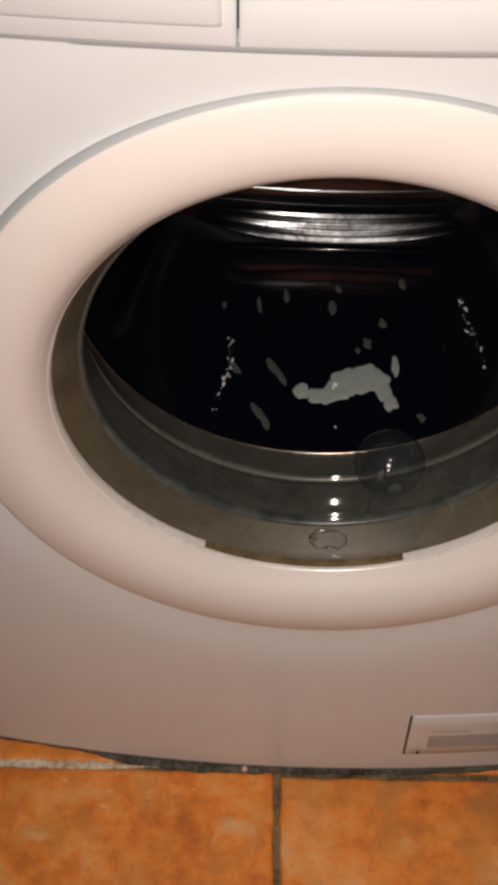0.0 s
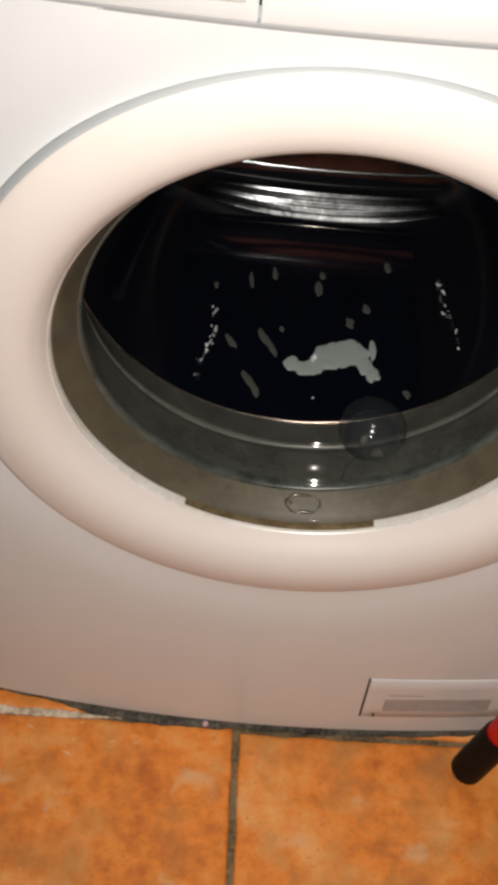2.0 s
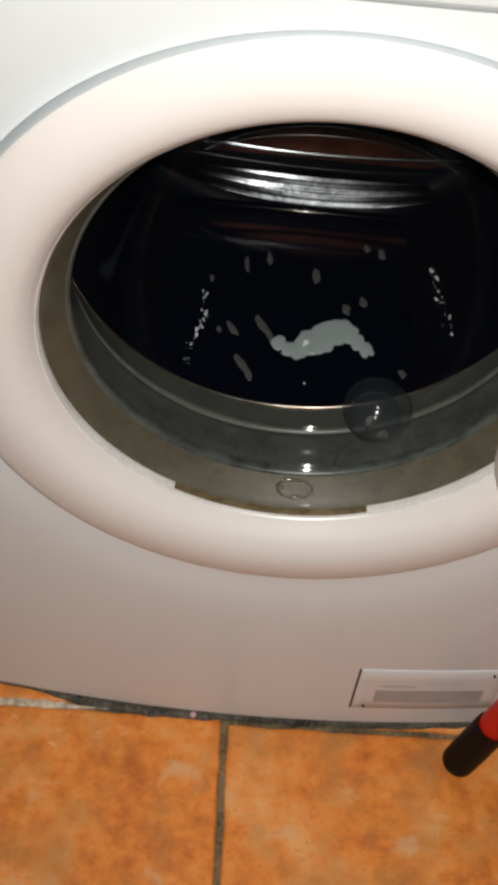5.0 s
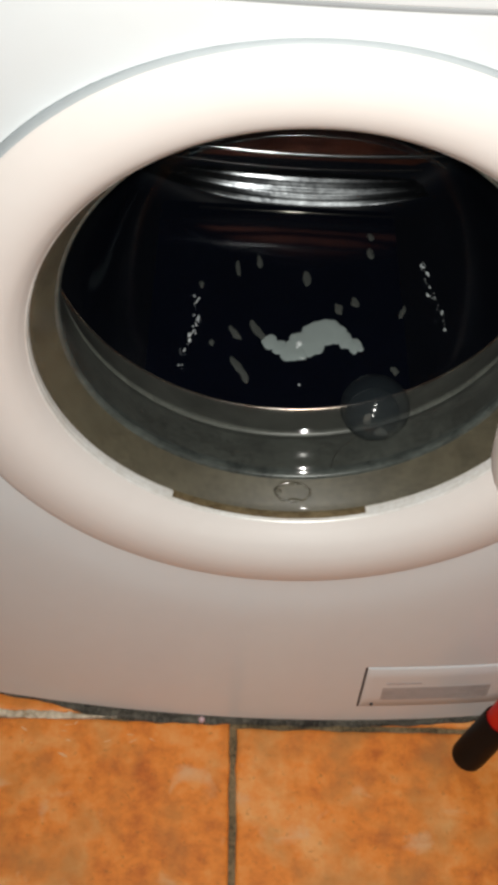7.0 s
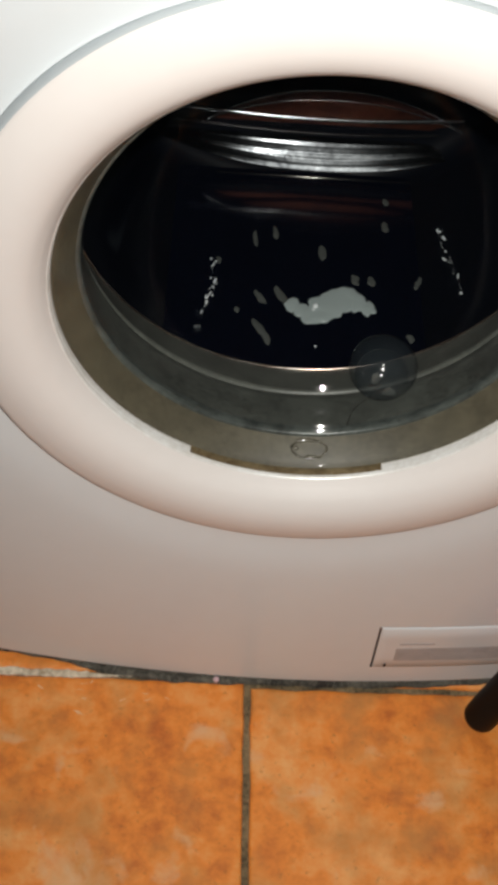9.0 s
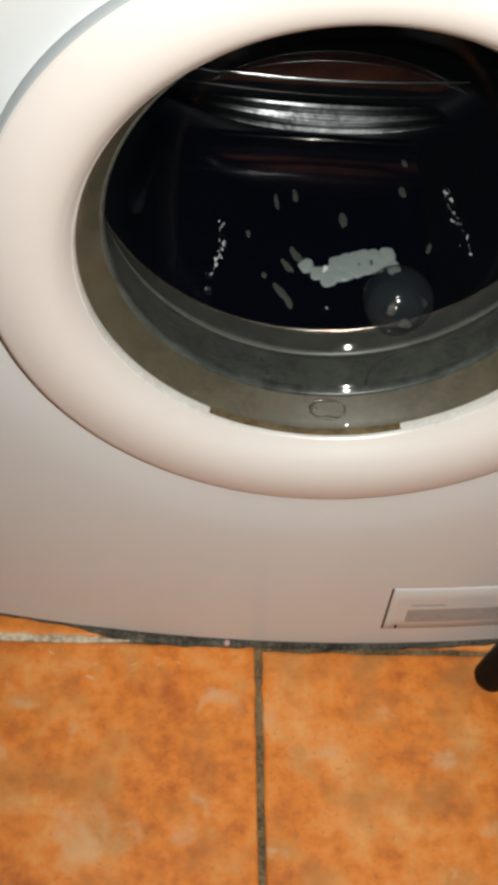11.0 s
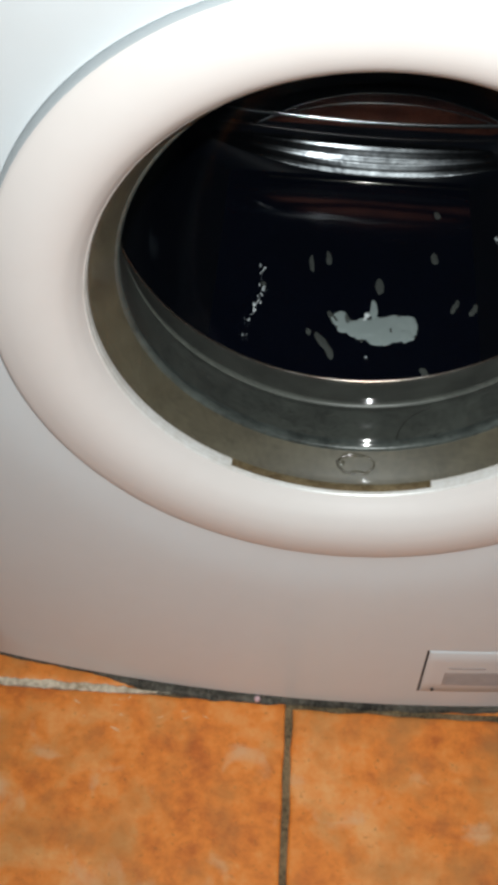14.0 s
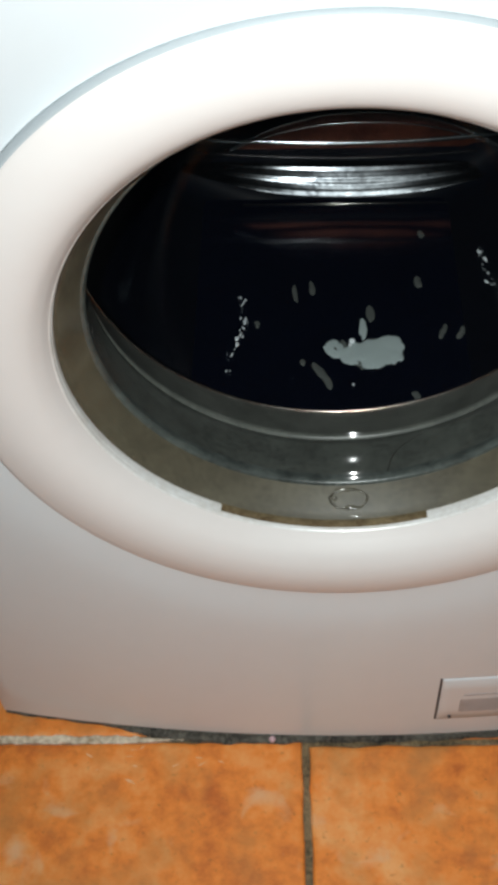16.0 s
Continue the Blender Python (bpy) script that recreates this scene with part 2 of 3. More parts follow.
    if label:
        ob["label"] = label
    return ob


def thing(name, label, category, group="", at=(0, 0, 0)):
    ob = new(name)
    ob.location = at
    ob.empty_display_size = 0.05
    return tagged(ob, label, category, group)


def boxed(x0, x1, y0, y1, z0, z1, bevel=0.0, seg=2):
    bm = bmesh.new()
    bmesh.ops.create_cube(bm, size=1)
    for v in bm.verts:
        v.co = ((x0 + x1) / 2 + v.co.x * (x1 - x0), (y0 + y1) / 2 + v.co.y * (y1 - y0), (z0 + z1) / 2 + v.co.z * (z1 - z0))
    if bevel:
        bmesh.ops.bevel(bm, geom=bm.edges[:], offset=bevel, segments=seg, profile=0.5, affect="EDGES")
    return bm


def turned(profile, n=128, closed=False, start=0.0, sweep=360.0, cz=ZC):
    """A profile of (radius, y) turned about the door's axis."""
    bm = bmesh.new()
    full = sweep >= 360
    count = n if full else n + 1
    rings = []
    for i in range(count):
        a = radians(start + sweep * i / n)
        rings.append([bm.verts.new((r * math.cos(a), y, cz + r * math.sin(a))) for r, y in profile])
    m = len(profile)
    for i in range(n):
        p, q = rings[i], rings[(i + 1) % count]
        for j in range(m if closed else m - 1):
            h = (j + 1) % m
            bm.faces.new((p[j], q[j], q[h], p[h]))
    if not full and closed:
        bm.faces.new(rings[0]), bm.faces.new(rings[-1])
    bmesh.ops.remove_doubles(bm, verts=bm.verts, dist=1e-6)
    return bm


def spline(points, n=8):
    """A smooth run through the given (radius, y) points."""
    out = []
    p = [Vector(q) for q in points]
    for i in range(len(p) - 1):
        a, b, c, d = p[max(i - 1, 0)], p[i], p[i + 1], p[min(i + 2, len(p) - 1)]
        for s in range(n):
            u = s / n
            out.append(tuple(0.5 * (2 * b + (c - a) * u + (2 * a - 5 * b + 4 * c - d) * u * u + (3 * b - a - 3 * c + d) * u ** 3)))
    return out + [tuple(p[-1])]


# ---- the room: unseen walls and ceiling added to close it and bounce the torch ----
tagged(part("wall_north", boxed(-1.3, 1.3, 0.66, 0.76, -0.02, 2.5), WALL), "plain off-white plaster wall behind the machine, unseen, added to close the room", "wall", kind="structure")
tagged(part("wall_south", boxed(-1.3, 1.3, -1.9, -1.8, -0.02, 2.5), WALL), "plain off-white plaster wall, unseen, added to close the room", "wall", kind="structure")
tagged(part("wall_west", boxed(-1.4, -1.3, -1.9, 0.76, -0.02, 2.5), WALL), "plain off-white plaster wall, unseen, added to close the room", "wall", kind="structure")
tagged(part("wall_east", boxed(1.3, 1.4, -1.9, 0.76, -0.02, 2.5), WALL), "plain off-white plaster wall, unseen, added to close the room", "wall", kind="structure")
tagged(part("ceiling", boxed(-1.4, 1.4, -1.9, 0.76, 2.5, 2.6), WALL), "plain off-white plaster ceiling, unseen, added to close the room", "ceiling", kind="structure")
floor = tagged(part("floor", boxed(-1.4, 1.4, -1.9, 0.76, -0.03, -0.0035), GROUT), "orange terracotta tile floor with dark dirty grout joints", "floor", kind="structure")


# ---- the washing machine ----
def face(x):
    """The bowed front: how deep it lies at x."""
    edge = max(0.0, abs(x) - 0.290) / 0.017
    return -0.0045 + 0.2777 * x * x + 0.016 * edge ** 2.5


def front_sheet(z0, z1, x0, x1, lift=0.0, thick=0.012, hole=None, edge=0.003, nx=48, nz=6, round_x=True):
    """A sheet that follows the bowed front, with turned-back rims; lift moves it out."""
    bm = bmesh.new()

    def at(x, z, d):
        return bm.verts.new((x, (face(x) if round_x else -0.0045 + 0.2777 * x * x) - lift + d, z))
    xs = [x0, x0 + edge * 0.3, x0 + edge] + [x0 + edge + (x1 - x0 - 2 * edge) * i / nx for i in range(1, nx)] + [x1 - edge, x1 - edge * 0.3, x1]
    zs = [z0, z0 + edge * 0.3, z0 + edge] + [z0 + edge + (z1 - z0 - 2 * edge) * i / nz for i in range(1, nz)] + [z1 - edge, z1 - edge * 0.3, z1]

    def rim(v, a, b):
        e = min(v - a, b - v)
        return edge * max(0.0, 1 - e / edge) ** 2
    grid = [[at(x, z, max(rim(x, x0, x1), rim(z, z0, z1))) for x in xs] for z in zs]
    back = [[at(x, z, thick) for x in xs] for z in (z0, z1)]
    for a in range(len(zs) - 1):
        for b in range(len(xs) - 1):
            bm.faces.new((grid[a][b], grid[a][b + 1], grid[a + 1][b + 1], grid[a + 1][b]))
    for row, bk in ((grid[0], back[0]), (grid[-1], back[1])):
        for b in range(len(xs) - 1):
            bm.faces.new((row[b], row[b + 1], bk[b + 1], bk[b]))
    for c in (0, -1):
        for a in range(len(zs) - 1):
            if a == 0:
                bm.faces.new((grid[0][c], grid[1][c], back[1][c], back[0][c])) if len(zs) == 2 else None
        loop = [grid[a][c] for a in range(len(zs))]
        bm.faces.new(loop + [back[1][c], back[0][c]])
    return bm


def front_panel():
    """The lower front with a round opening, its rims turned back."""
    bm = bmesh.new()
    n, hole, z0, z1, half = 144, 0.2353, 0.0067, 0.7230, 0.307
    rings = []
    for i in range(n):
        a = 2 * math.pi * i / n
        c, s = math.cos(a), math.sin(a)
        far = min(half / abs(c) if abs(c) > 1e-6 else 9, ((z1 - ZC) if s > 0 else (ZC - z0)) / abs(s) if abs(s) > 1e-6 else 9)
        row = [bm.verts.new((hole * c, face(hole * c) + 0.030, ZC + hole * s)), bm.verts.new((hole * c, face(hole * c) + 0.0044, ZC + hole * s))]
        for j in range(25):
            u = (j / 24) ** 1.8
            r = hole + 0.0004 + (far - hole - 0.0004) * u
            row.append(bm.verts.new((r * c, face(r * c) + 0.0040 * math.exp(-((r - hole) / 0.030) ** 2), ZC + r * s)))
        r = far
        row.append(bm.verts.new((r * c, face(r * c) + 0.02, ZC + r * s)))
        rings.append(row)
    for i in range(n):
        p, q = rings[i], rings[(i + 1) % n]
        for j in range(len(p) - 1):
            bm.faces.new((p[j], q[j], q[j + 1], p[j + 1]))
    return bm


machine = thing("washing_machine", "white front-loading washing machine with bowed front and round door", "washing machine")
part("front_panel", front_panel(), ENAMEL, machine, smooth=True, angle=50)
part("side_panel", boxed(-0.3055, -0.3005, 0.045, 0.56, 0.012, 0.845), ENAMEL, machine)
part("side_panel", boxed(0.3005, 0.3055, 0.045, 0.56, 0.012, 0.845), ENAMEL, machine)
part("back_panel", boxed(-0.3005, 0.3005, 0.555, 0.56, 0.012, 0.845), ENAMEL, machine)
part("top_panel", boxed(-0.307, 0.307, 0.02, 0.565, 0.846, 0.862, 0.004), ENAMEL, machine)
part("base_panel", boxed(-0.3005, 0.3005, 0.045, 0.555, 0.012, 0.018), SLOT, machine)
for fx in (-0.25, 0.25):
    for fy in (0.08, 0.5):
        foot = bmesh.new()
        bmesh.ops.create_cone(foot, cap_ends=True, segments=20, radius1=0.02, radius2=0.014, depth=0.012, matrix=Matrix.Translation((fx, fy, 0.006)))
        part("foot", foot, BLACK, machine)
# Strip laid over the gap; the seam's soft shadow is put into its grey.
part("fascia_seam", front_sheet(0.7220, 0.7250, -0.2960, 0.2960, -0.0002, thick=0.004, edge=0.0003, nz=2), SEAM_SHADE, machine, "grey strip for the shade of the seam under the control fascia", smooth=True, angle=40)
part("control_fascia", front_sheet(0.7242, 0.845, -0.0561, 0.3065, 0.0005, edge=0.002), ENAMEL, machine, smooth=True, angle=40)
part("fascia_step", front_sheet(0.7567, 0.838, -0.045, 0.285, 0.006, edge=0.003), PLASTIC, machine, smooth=True, angle=40)
drawer = part("detergent_drawer", front_sheet(0.7242, 0.845, -0.3065, -0.0573, 0.0005, edge=0.002), ENAMEL, machine, smooth=True, angle=40)
part("drawer_bezel", front_sheet(0.7345, 0.84, -0.289, -0.0635, 0.004, edge=0.004), ENAMEL, drawer, smooth=True, angle=40)


def flap():
    f = part("filter_flap", front_sheet(0.0350, 0.1040, 0.0905, 0.2195, 0.0012, thick=0.008, edge=0.0012, nx=16, nz=4), ENAMEL, machine, "white filter access flap", smooth=True, angle=40)
    part("groove", front_sheet(0.0345, 0.1046, 0.0884, 0.0904, 0.0003, thick=0.004, edge=0.0003, nx=2, nz=2), SLOT, f, "dark slot beside the flap")
    part("groove", front_sheet(0.0700, 0.1046, 0.2196, 0.2208, 0.0003, thick=0.004, edge=0.0003, nx=2, nz=2), SLOT, f, "dark slot beside the flap")
    for x, z in ((0.1010, 0.0410), (0.2090, 0.0960)):
        pin = bmesh.new()
        bmesh.ops.create_cone(pin, cap_ends=True, segments=14, radius1=0.0016, radius2=0.0013, depth=0.003, matrix=pose(x, face(x) - 0.0014, z, 90))
        part("screw", pin, SLOT, f, "small dark screw")
    part("label_plate", front_sheet(0.0480, 0.0700, 0.1080, 0.2060, 0.0014, thick=0.001, edge=0.0002, nx=12, nz=2), PRINT, f, "faded grey printed label")
    part("print_bar", front_sheet(0.0765, 0.0780, 0.1100, 0.1420, 0.0017, thick=0.001, edge=0.0002, nx=8, nz=2), PRINT_DARK, f)
    for i in range(5):
        z = 0.0505 + i * 0.0038
        part("print_bar", front_sheet(z, z + 0.0008, 0.111, 0.203 - 0.013 * (i % 3), 0.0016, thick=0.001, edge=0.0002, nx=12, nz=2), PRINT_DARK, f)


flap()

# ---- the door ----
door = part("door", turned(spline([(0.2334, -0.0028), (0.2312, -0.0046), (0.2250, -0.0066), (0.2160, -0.0084), (0.2060, -0.0088), (0.1960, -0.0070), (0.1870, -0.0026), (0.1806, 0.0038), (0.1772, 0.0090)], 6) + [(0.1761, 0.0108), (0.1754, 0.0128), (0.1754, 0.030), (0.225, 0.030)], 160), PLASTIC, machine, "white round door ring with a soft bulged rim", smooth=True, angle=50)
part("outer_edge", turned(spline([(0.2350, 0.016), (0.2352, 0.002), (0.2350, -0.0006), (0.2345, -0.0018), (0.2334, -0.0028)], 4), 160), RING_SHADE, door, "smooth outer edge of the door ring, its shade put into grey", smooth=True)
part("inner_rim", turned([(0.1764, 0.0106), (0.1756, 0.0110), (0.1749, 0.0124), (0.1748, 0.0142), (0.1758, 0.0142)], 160), CHROME, door, "shiny thin rim round the glass", smooth=True, angle=60)
rim_bed = [(0.1758, 0.0142), (0.1746, 0.0144), (0.1742, 0.0160), (0.1742, 0.0184), (0.1754, 0.0186)]
part("rim_bed", turned(rim_bed, 150, start=-69, sweep=311), CHROME, door, "bright inner step of the rim", smooth=True, angle=60)
part("rim_bed", turned([(0.1758, 0.0142), (0.1746, 0.0144), (0.1742, 0.0168), (0.1742, 0.0204), (0.1754, 0.0206)], 40, start=-118, sweep=49), RIM_STAINED, door, "brown-stained lowest stretch of the rim", smooth=True, angle=60)
glass_front = spline([(0.1722, 0.0165), (0.160, 0.0290), (0.1510, 0.0380), (0.1430, 0.0500), (0.1370, 0.0670), (0.1300, 0.0870), (0.1190, 0.1050), (0.1040, 0.1140), (0.0840, 0.1180), (0.0500, 0.1200), (0.0, 0.1205)], 11)
for _ in range(60):
    # an even, kink-free curve
    glass_front = [glass_front[0]] + [((a[0] + 2 * p[0] + c[0]) / 4, (a[1] + 2 * p[1] + c[1]) / 4) for a, p, c in zip(glass_front, glass_front[1:], glass_front[2:])] + [glass_front[-1]]
glass_back = [(r - 0.001 if r > 0.01 else 0.0, y + 0.0035) for r, y in reversed(glass_front)]
bowl = turned(glass_front + glass_back, 224, closed=True)
for v in bowl.verts:
    # the bowl's end leans back: shallow below, deep above
    k = min(1.0, max(0.0, (0.147 - math.hypot(v.co.x, v.co.z - ZC)) / 0.036))
    v.co.y += 0.31 * (v.co.z - ZC) * k * k * (3 - 2 * k)
pane = part("door_glass", bowl, GLASS, door, "clear glass bowl of the door", smooth=True, angle=60)
pane.visible_shadow = False


def handle():
    """A pull that bulges over the ring at the door's opening side."""
    bm = bmesh.new()
    rows = []
    zs = [ZC + 0.120 * u for u in (-0.995, -0.97, -0.92, -0.84, -0.7, -0.5, -0.3, -0.1, 0.1, 0.3, 0.5, 0.7, 0.84, 0.92, 0.97, 0.995)]
    for z in zs:
        u = (z - ZC) / 0.120
        w = max(0.0, 1 - abs(u) ** 3.2) ** 0.5
        inner = 0.1380 + 0.016 * abs(u) ** 6
        outer = math.sqrt(max(0.0, 0.229 ** 2 - (z - ZC) ** 2)) - 0.004
        outer = inner + (outer - inner) * max(0.06, w)
        row = []
        for i in range(13):
            a = math.pi * i / 12
            x = (inner + outer) / 2 - (outer - inner) / 2 * math.cos(a)
            row.append(bm.verts.new((x, 0.010 - (0.030 * w + 0.002) * math.sin(a) ** 0.6, z)))
        rows.append(row)
    for p, q in zip(rows, rows[1:]):
        for j in range(12):
            bm.faces.new((p[j], p[j + 1], q[j + 1], q[j]))
    bm.faces.new(rows[0]), bm.faces.new(rows[-1])
    for p, q in zip(rows, rows[1:]):
        bm.faces.new((p[0], q[0], q[12], p[12]))
    part("handle", bm, PLASTIC, door, "white bulged door pull", smooth=True, angle=60)


handle()

# ---- rubber, drum and water behind the glass ----
gasket = part("gasket", turned(spline([(0.1750, 0.0205), (0.1708, 0.0250), (0.1650, 0.0340), (0.1610, 0.0410)], 4), 128), SEAL, machine, "brown-grey rubber door seal", smooth=True)
part("seal_edge", turned(spline([(0.1610, 0.0410), (0.1590, 0.0420), (0.1580, 0.0450), (0.1590, 0.0500)], 4), 128), RUBBER_PALE, gasket, "pale worn edge of the seal", smooth=True)
part("seal_fold", turned(spline([(0.1590, 0.0500), (0.1605, 0.0600), (0.1630, 0.0740), (0.1655, 0.0870), (0.1740, 0.0895)], 4), 128), RUBBER, gasket, "dark grey rubber fold", smooth=True)
part("seal_lip", turned(spline([(0.1740, 0.0895), (0.1680, 0.0935), (0.1710, 0.1020), (0.1780, 0.1180), (0.1825, 0.1290), (0.1850, 0.1320), (0.1900, 0.1340)], 4), 128), RUBBER_LIP, gasket, "grey rubber lip", smooth=True)
part("lip_bead", turned([(0.1832 + 0.0012 * math.cos(a * math.pi / 4), 0.1315 + 0.0012 * math.sin(a * math.pi / 4)) for a in range(8)], 128, closed=True), BEAD, gasket, "thin shiny steel edge", smooth=True)
mark, loops = bmesh.new(), []
for i in range(40):
    a = 2 * math.pi * i / 40
    wob = 1 + 0.16 * noise.noise((2 * math.cos(a), 2 * math.sin(a), 4.0))
    x, y = 0.008 + 0.0135 * wob * math.cos(a), 0.0325 + 0.0062 * wob * math.sin(a)
    z = ZC - math.sqrt((0.1705 - 0.59 * (y - 0.025)) ** 2 - x * x)
    thick = 0.0009 + 0.0005 * noise.noise((3 * math.cos(a), 3 * math.sin(a), 9.0))
    loops.append([mark.verts.new((x + thick * math.cos(a) * math.cos(c), y + thick * math.sin(a) * math.cos(c), z + thick * math.sin(c))) for c in (0, 1.05, 2.09, 3.14, 4.19, 5.24)])
for p, q in zip(loops, loops[1:] + loops[:1]):
    for i in range(6):
        mark.faces.new((p[i], p[(i + 1) % 6], q[(i + 1) % 6], q[i]))
part("drain_mark", mark, SEAL_WET, gasket, "wet moulded oval mark in the seal", smooth=True)
for x, y, w, d in ((0.0065, 0.0385, 0.0085, 0.0016), (0.0100, 0.0275, 0.0050, 0.0014), (-0.0020, 0.0330, 0.0022, 0.0018)):
    bead = bmesh.new()
    z = ZC - math.sqrt((0.1705 - 0.59 * (y - 0.025)) ** 2 - x * x)
    bmesh.ops.create_uvsphere(bead, u_segments=20, v_segments=12, radius=1, matrix=pose(x, y, z, 32) @ Matrix.Diagonal((w, d, 0.0011, 1)))
    part("wet_spot", bead, WET, gasket, "small standing bead of water", smooth=True)
strand, loops = bmesh.new(), []
for x, y in spline([(0.0360, 0.0480), (0.0400, 0.0610), (0.0490, 0.0710), (0.0620, 0.0770)], 6):
    z = ZC - math.sqrt(0.1583 ** 2 - x * x)
    loops.append([strand.verts.new((x + 0.0004 * math.cos(c), y, z + 0.0004 * math.sin(c))) for c in (0, 1.05, 2.09, 3.14, 4.19, 5.24)])
for p, q in zip(loops, loops[1:]):
    for i in range(6):
        strand.faces.new((p[i], p[(i + 1) % 6], q[(i + 1) % 6], q[i]))
tagged(part("hair", strand, HAIR, smooth=True), "thin dark hair lying on the wet rubber seal", "hair")
drum = part("drum", turned([(0.1880, 0.1345), (0.1950, 0.1365), (0.2300, 0.1380), (0.2380, 0.1410), (0.2400, 0.1480)] + [(0.2400, 0.148 + 0.024 * i) for i in range(1, 12)], 128), STEEL_SHADED, machine, "steel drum, its inner shade put into a near-black colour", smooth=True, angle=50)
part("drum_back", turned(spline([(0.2400, 0.4120), (0.2370, 0.4280), (0.2250, 0.4410), (0.2000, 0.4460)], 4) + [(0.12, 0.448), (0.0, 0.448)], 128), STEEL_SHADED, drum, "steel back of the drum, its shade put into the colour", smooth=True)


def pressed(profile, x0, x1, sag0=0.2, sag1=0.2, n=48, closed=False):
    """A pressed form lying across the drum's back: (height, depth) drawn along x, its ends bent up a little."""
    bm = bmesh.new()
    m = len(profile)
    rows = []
    for i in range(n + 1):
        x = x0 + (x1 - x0) * i / n
        rows.append([bm.verts.new((x, y + 0.35 * (x - 0.022) ** 2, z + (sag0 + (sag1 - sag0) * j / max(1, m - 1)) * (x - 0.022) ** 2)) for j, (z, y) in enumerate(profile)])
    for p, q in zip(rows, rows[1:]):
        for j in range(m if closed else m - 1):
            h = (j + 1) % m
            bm.faces.new((p[j], q[j], q[h], p[h]))
    return bm


def bar(z, y, r):
    return [(z + r * math.cos(a * math.pi / 6), y + r * math.sin(a * math.pi / 6)) for a in range(12)]


part("drum_step", pressed([(0.2640 + 0.00056 * i, 0.4200 + 0.000443 * i - 0.00004 * math.sin(i * 1.05) - 0.00025 * math.sin(i * 0.31)) for i in range(40)] + [(0.2865, 0.446)], -0.135, 0.155, 1.1, 0.15), STEEL_BAND_LIT, drum, "sloping step of the drum's back, toned for its streaked highlight", smooth=True, angle=40)
part("drum_rib", pressed(bar(0.2955, 0.4390, 0.0014), -0.145, 0.170, closed=True), STEEL_DULL, drum, "steel rib toned down for a dark line", smooth=True)
part("drum_rib", pressed(bar(0.3160, 0.4340, 0.0024), -0.125, 0.160, closed=True), STEEL_LIT, drum, "steel rib toned bright for its highlight", smooth=True)


def arch(u, lift=0.0):
    """The bowed upper outline of the plate that paints the floor's reflection, u from -1 to 1."""
    return 0.036 + 0.130 * u, 0.303 + (0.043 + lift) * (1 - abs(u) ** 2.2)


plate = bmesh.new()
cols = []
for i in range(41):
    x, top = arch(-1 + i / 20)
    cols.append([plate.verts.new((x, 0.4445 - 0.006 * v * v, 0.3030 + (top - 0.3030) * v)) for v in (0, 0.25, 0.5, 0.75, 1)])
for p, q in zip(cols, cols[1:]):
    for j in range(4):
        plate.faces.new((p[j], q[j], q[j + 1], p[j + 1]))
part("reflection_plate", plate, FLOOR_REFLECTION, drum, "reddish-brown plate added for the floor's reflection in the glass", smooth=True)
# Thin bowed bars added for the bright arcs of that reflection.
for lift, r in ((0.0, 0.0011), (-0.011, 0.0008)):
    bow = bmesh.new()
    hoops = []
    for i in range(49):
        x, top = arch(-0.96 + 1.92 * i / 48, lift)
        hoops.append([bow.verts.new((x, 0.4385 + r * math.cos(a * math.pi / 4), top + r * math.sin(a * math.pi / 4))) for a in range(8)])
    for p, q in zip(hoops, hoops[1:]):
        for j in range(8):
            bow.faces.new((p[j], q[j], q[(j + 1) % 8], p[(j + 1) % 8]))
    part("reflection_arc", bow, STEEL_LIT, drum, "thin bowed bar added for a bright arc of the reflection", smooth=True)

Z_WATER = 0.2582


def water():
    bm = bmesh.new()
    h = ZC - Z_WATER
    half = math.sqrt(0.24 ** 2 - h * h) - 0.0005
    nx, ny = 40, 60
    g = [[bm.verts.new((-half + 2 * half * i / nx, 0.1400 + 0.286 * j / ny,
                        Z_WATER + 0.00008 * noise.noise((i * 0.21, j * 0.23, 0.5)))) for i in range(nx + 1)] for j in range(ny + 1)]
    for j in range(ny):
        for i in range(nx):
            bm.faces.new((g[j][i], g[j][i + 1], g[j + 1][i + 1], g[j + 1][i]))
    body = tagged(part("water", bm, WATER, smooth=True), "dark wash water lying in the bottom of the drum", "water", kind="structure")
    bm = bmesh.new()
    # Bright metal bar laid in as the highlight on the water's back edge.
    bmesh.ops.create_cone(bm, cap_ends=True, segments=12, radius1=0.0008, radius2=0.0008, depth=0.20, matrix=pose(0.022, 0.4175, Z_WATER + 0.0006, 0, 90, 0))
    part("meniscus", bm, WATERLINE_GLINT, body, "thin metal bar for the highlight along the water's edge", smooth=True)


water()


def glint_line(side):
    """Tiny drops that stand for glints, strung along the water's edge on one side of the drum."""
    bm = bmesh.new()
    rnd = random.Random(5 + side)
    h = ZC - Z_WATER
    line = ((0.0, -0.0848, 0.195), (0.25, -0.0855, 0.213), (0.6, -0.0725, 0.257), (1.0, -0.0770, 0.290)) if side < 0 else ((0.0, 0.1475, 0.238), (0.4, 0.1425, 0.277), (0.65, 0.1390, 0.299), (1.0, 0.1350, 0.338))
    for i in range(44):
        u = rnd.random() if i % 2 else rnd.choice((0.35, 0.5, 0.62, 0.95)) + rnd.gauss(0, 0.05)
        u = min(0.999, max(0.0, u))
        a, c = next((p, q) for p, q in zip(line, line[1:]) if p[0] <= u < q[0])
        f = (u - a[0]) / (c[0] - a[0])
        x, y = a[1] + f * (c[1] - a[1]) + rnd.gauss(0, 0.0016), a[2] + f * (c[2] - a[2])
